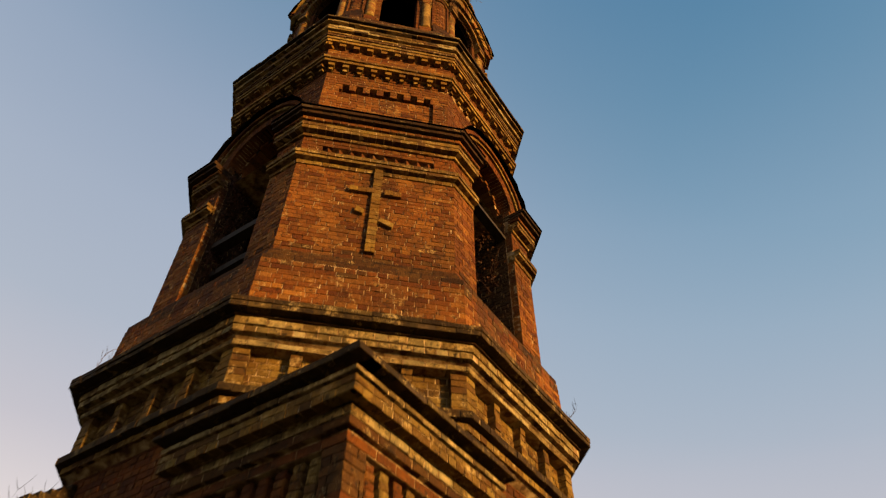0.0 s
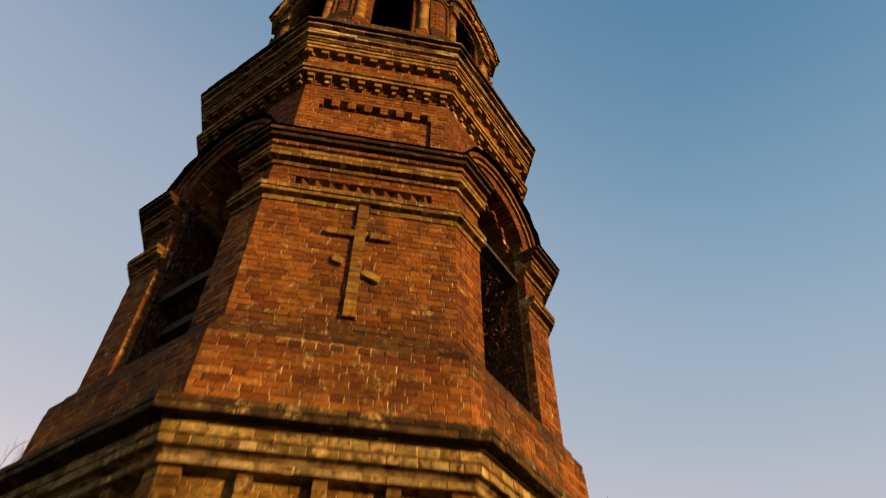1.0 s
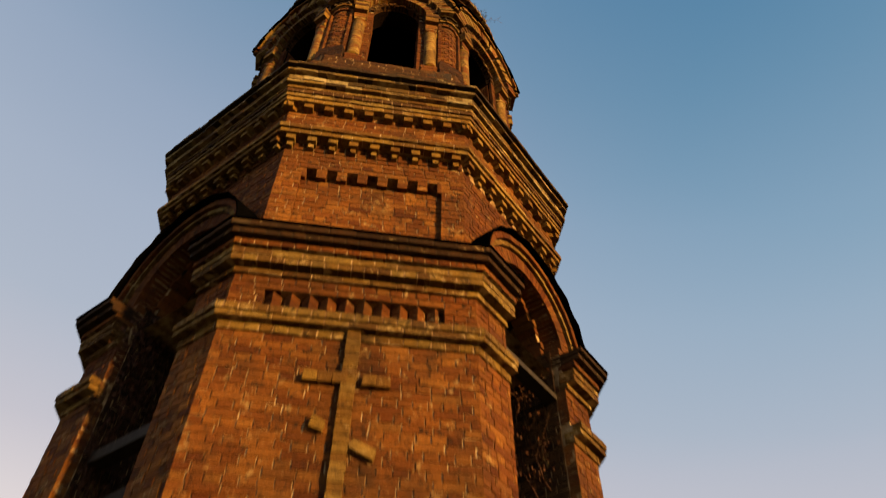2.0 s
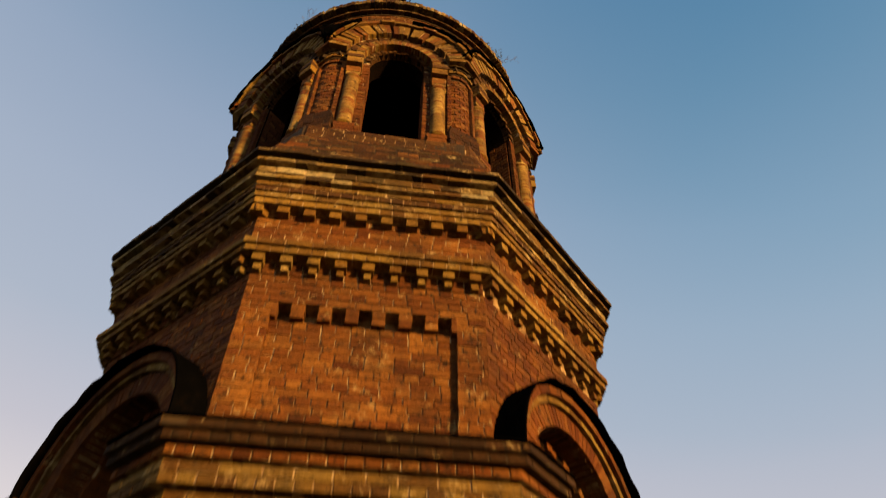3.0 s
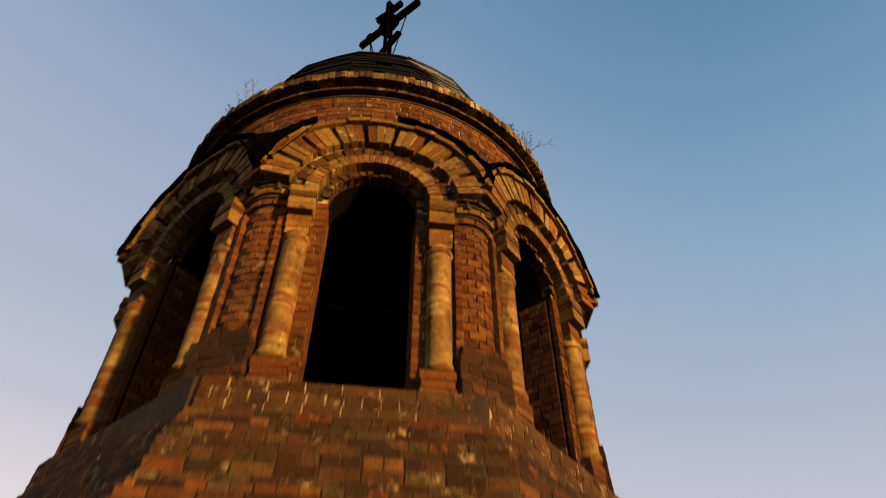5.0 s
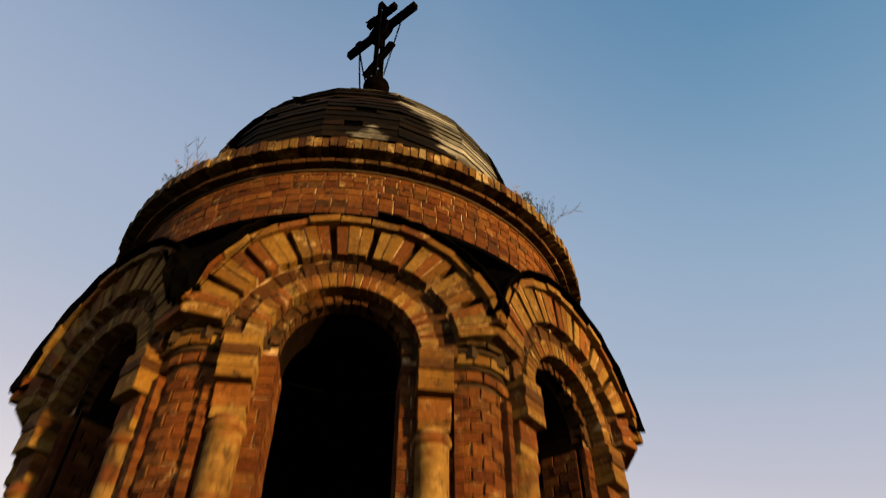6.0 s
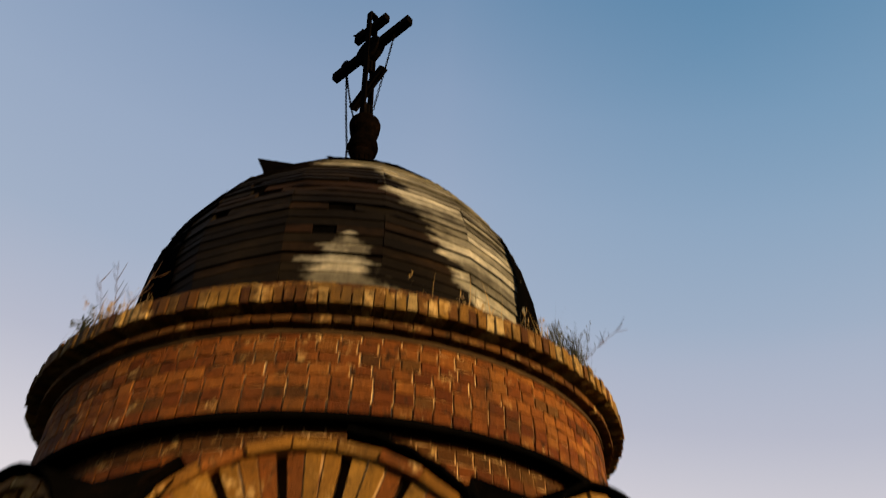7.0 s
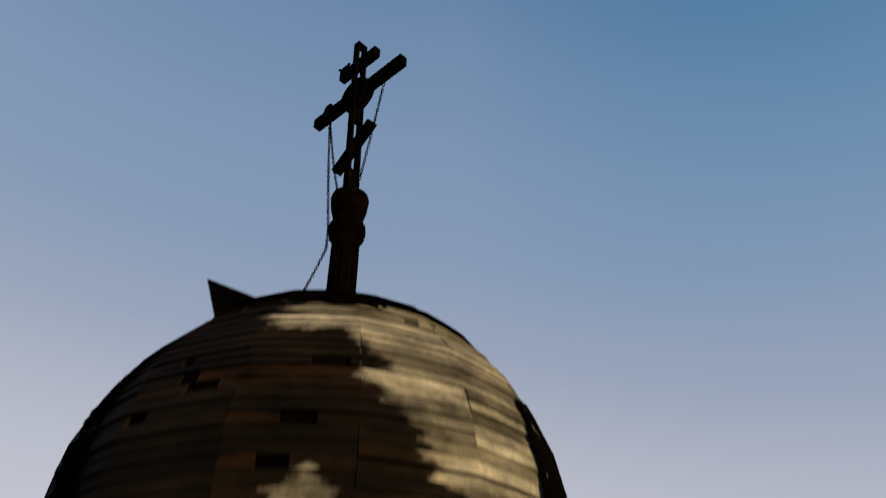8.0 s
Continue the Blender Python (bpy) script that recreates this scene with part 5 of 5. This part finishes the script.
def chain(points, name="chain"):
    """A hanging chain of oval links."""
    v, f = [], []
    pts = [Vector(p) for p in points]
    run = []
    for a, b in zip(pts, pts[1:]):
        n = max(1, int((b - a).length / 0.042))
        run += [(a + (b - a) * (i + 0.5) / n, (b - a).normalized()) for i in range(n)]
    for i, (c, t) in enumerate(run):
        x = t.orthogonal().normalized()
        y = t.cross(x)
        g = radians(90 * (i % 2) + 12 * i)
        w = x * math.cos(g) + y * math.sin(g)
        ring = [c + t * 0.030 * math.cos(2 * math.pi * k / 8) + w * 0.014 * math.sin(2 * math.pi * k / 8) for k in range(9)]
        tv, tf = tube(ring, 0.006, 5)
        o = len(v)
        v += tv
        f += [tuple(o + k for k in q) for q in tf]
    return tagged(mesh_object(name, v, f, IRON, cross), "rusty twisted chain")


def hang(a, b, sag, n=8):
    a, b = Vector(a), Vector(b)
    return [a.lerp(b, i / n) - UP * sag * 4 * (i / n) * (1 - i / n) for i in range(n + 1)]


chain(hang(arm.at(-0.56, 0.02, 32.40), arm.at(-0.27, 0.05, 30.35), 0.10))
chain(hang(arm.at(-0.27, 0.05, 30.35), arm.at(-0.20, 0.10, 30.02), 0.0))
chain(hang(arm.at(-0.20, 0.10, 30.02), dome_point(0.965, -60, 0.02), 0.05))
chain(hang(arm.at(-0.56, 0.02, 32.40), arm.at(-0.17, 0.0, 30.70), 0.12))
chain(hang(arm.at(0.48, 0.02, 32.38), arm.at(0.10, 0.0, 30.75), 0.04))

# ---------------------------------------------------------------- loose timber in the belfry openings
def timber(name, a, b, w, h, label):
    a, b = Vector(a), Vector(b)
    t = (b - a).normalized()
    x = t.cross(UP).normalized() * w / 2
    y = x.cross(t).normalized() * h / 2
    v = [p + x * i + y * j for p in (a, b) for i, j in ((-1, -1), (1, -1), (1, 1), (-1, 1))]
    ob = mesh_object(name, v, [(0, 1, 2, 3), (7, 6, 5, 4), (0, 4, 5, 1), (1, 5, 6, 2), (2, 6, 7, 3), (3, 7, 4, 0)], TIMBER)
    return tagged(ob, label, "beam")


timber("tie_beam", S[1].at(-0.72, 2.72, 16.14), S[1].at(0.72, 2.66, 16.24), 0.16, 0.07, "grey weathered plank across the belfry opening")
timber("tie_beam", S[7].at(-0.72, 2.6, 15.02), S[7].at(0.72, 2.6, 15.0), 0.16, 0.12, "dark timber beam across the belfry opening")
timber("tie_beam", S[7].at(-0.72, 2.45, 14.55), S[7].at(0.72, 2.45, 14.55), 0.16, 0.12, "dark timber rail across the belfry opening")


# ---------------------------------------------------------------- weeds
def tuft(name, spot, count, high, spread, mat, label, kind_of="grass", lean_to=(0, 0)):
    v, f = [], []
    for _ in range(count):
        g, r = rng.uniform(0, 2 * math.pi), rng.uniform(0, spread)
        p = Vector(spot) + Vector((math.cos(g) * r, math.sin(g) * r, 0))
        h = high * rng.uniform(0.45, 1.0)
        d = Vector((rng.uniform(-.4, .4) + lean_to[0], rng.uniform(-.4, .4) + lean_to[1], 1)).normalized()
        bend = Vector((rng.uniform(-.5, .5) + lean_to[0], rng.uniform(-.5, .5) + lean_to[1], 0)) * h * 0.35
        w = Vector((math.cos(g + 1.5), math.sin(g + 1.5), 0)) * rng.uniform(0.0022, 0.005)
        i = len(v)
        m1, m2 = p + d * h * 0.5 + bend * 0.25, p + d * h + bend
        v += [p - w, p + w, m1 + w * 0.7, m1 - w * 0.7, m2]
        f += [(i, i + 1, i + 2, i + 3), (i + 3, i + 2, i + 4)]
        if mat is GREEN or rng.random() < 0.25:
            for _k in range(6):
                q = m1.lerp(m2, rng.random())
                e = Vector((rng.uniform(-1, 1), rng.uniform(-1, 1), rng.uniform(-.2, 1))).normalized() * rng.uniform(0.02, 0.05)
                n_ = e.orthogonal().normalized() * 0.008
                i = len(v)
                v += [q, q + e * 0.5 + n_, q + e, q + e * 0.5 - n_]
                f += [(i, i + 1, i + 2, i + 3)]
    return tagged(mesh_object(name, v, f, mat), label, kind_of, kind="stuff")


def ledge(az, r, z, x=DX):
    a = radians(az)
    return (x + r * math.sin(a), -r * math.cos(a), z)


for az, n, h in ((-48, 22, 0.24), (-44, 24, 0.28), (-40, 20, 0.34), (-36, 12, 0.24), (-60, 10, 0.16), (38, 14, 0.2), (42, 26, 0.26), (46, 36, 0.34), (50, 44, 0.38), (54, 30, 0.28), (60, 12, 0.18), (22, 8, 0.14), (-28, 7, 0.13)):
    tuft("weed_tuft", ledge(az, 2.45, 25.99), n, h, 0.14, GREEN if n > 20 else DRY, "green and dry weeds rooted on the brick rim", "weed")
for az, n, h in ((28, 7, 0.4), (34, 6, 0.45), (46, 8, 0.45), (18, 4, 0.3), (58, 8, 0.7), (64, 6, 0.75), (-64, 8, 0.5), (-58, 5, 0.45)):
    tuft("grass_tuft", ledge(az, 2.10, 26.28), n, h, 0.14, DRY, "thin dry grass at the dome's foot", "grass")
for k in range(8):
    for u in (-0.9, -0.2, 0.6):
        if rng.random() < 0.4:
            tuft("grass_tuft", S[k].at(u + rng.uniform(-.2, .2), 3.2, 12.42), 7, 0.35, 0.12, DRY, "thin dry grass on the cornice", "grass")


def twig_bush(spot, size, count, lean_to, label):
    v, f = [], []
    for _ in range(count):
        p = Vector(spot) + Vector((rng.uniform(-.06, .06), rng.uniform(-.06, .06), 0))
        d = Vector((lean_to[0] + rng.uniform(-.5, .5), lean_to[1] + rng.uniform(-.5, .5), 1.0)).normalized()
        pts = [p]
        for _k in range(6):
            d = (d + Vector((rng.uniform(-.3, .3), rng.uniform(-.3, .3), rng.uniform(-.1, .2)))).normalized()
            pts.append(pts[-1] + d * size / 6)
        tv, tf = tube(pts, [0.0042 * (1 - 0.12 * i) for i in range(len(pts))], 4)
        o = len(v)
        v += tv
        f += [tuple(o + k for k in q) for q in tf]
        for q in pts[2:]:
            for _k in range(2):
                e = (d + Vector((rng.uniform(-1, 1), rng.uniform(-1, 1), rng.uniform(-.3, .8)))).normalized() * size * rng.uniform(0.1, 0.3)
                tv, tf = tube([q, q + e * 0.6, q + e + UP * 0.02], [0.003, 0.0025, 0.0015], 3)
                o = len(v)
                v += tv
                f += [tuple(o + k for k in qq) for qq in tf]
    return tagged(mesh_object("twig_bush", v, f, TWIG), label, "shrub")


twig_bush(ledge(50, 2.46, 25.99), 0.62, 1, (1.5, -0.2), "bare twigs reaching out from the brick rim")
twig_bush(ledge(-40, 2.44, 25.99), 0.52, 2, (0.0, -0.1), "bare twigs on the brick rim")
twig_bush(ledge(-44, 2.44, 25.99), 0.40, 2, (0.0, -0.1), "bare twigs on the brick rim")
twig_bush(S[7].at(-1.12, 3.25, 12.44), 0.5, 4, (0.15, -0.3), "bare shrub growing on the cornice")
twig_bush(S[1].at(1.0, 3.2, 12.42), 0.42, 1, (0.3, 0.0), "bare shoot growing on the cornice")
twig_bush(Side(-90).at(-0.3, 4.0, 10.85), 0.95, 7, (-0.15, 0.1), "bare shrub growing on the pier's cover")

# dead creeper in the belfry openings
LEAF = plant_material("withered_leaf", (0.022, 0.008, 0.003), (0.075, 0.028, 0.010))


def creeper(k, sign, spans, label):
    """Withered leaves and stems that cling to one reveal of a belfry opening; spans: height, depth, spread and number of leaves."""
    v, f = [], []
    s = S[k]
    for z0, d0, reach, count in spans:
        for _ in range(max(2, count // 60)):
            z, d, stem = z0 - reach * rng.uniform(0.6, 1.2), d0 + rng.uniform(-0.15, 0.15), []
            for _k in range(7):
                stem.append(s.at(sign * (ARCH_HALF - 0.015 - rng.uniform(0, 0.03)), d, z))
                z, d = z + reach * 0.3, d + rng.uniform(-0.09, 0.09)
            tv, tf = tube(stem, [0.006 - 0.0006 * i for i in range(7)], 4)
            o = len(v)
            v += tv
            f += [tuple(o + q for q in face) for face in tf]
        for _ in range(count):
            p = s.at(sign * (ARCH_HALF - abs(rng.gauss(0.03, 0.05))), d0 + rng.gauss(0, 0.16), z0 + rng.gauss(0, reach * 0.5))
            e = Vector((rng.uniform(-1, 1), rng.uniform(-1, 1), rng.uniform(-1.2, 0.3))).normalized()
            w = e.orthogonal().normalized()
            w = (w * math.cos(rng.uniform(0, 6)) + e.cross(w) * math.sin(rng.uniform(0, 6))).normalized()
            size = rng.uniform(0.025, 0.055)
            o = len(v)
            v += [p, p + e * size * 0.45 + w * size * 0.42, p + e * size, p + e * size * 0.45 - w * size * 0.42]
            f += [(o, o + 1, o + 2), (o, o + 2, o + 3)]
    return tagged(mesh_object("dead_creeper", v, f, LEAF), label, "creeper", kind="stuff")


creeper(7, -1, ((16.55, 2.60, 0.35, 420), (16.0, 2.55, 0.45, 420), (15.2, 2.55, 0.6, 380), (14.5, 2.5, 0.4, 220), (14.0, 2.5, 0.25, 160)), "withered brown creeper on the reveal of a belfry opening")
creeper(1, 1, ((16.5, 2.35, 0.3, 160), (15.6, 2.4, 0.5, 120)), "sparse withered creeper on the reveal of a belfry opening")
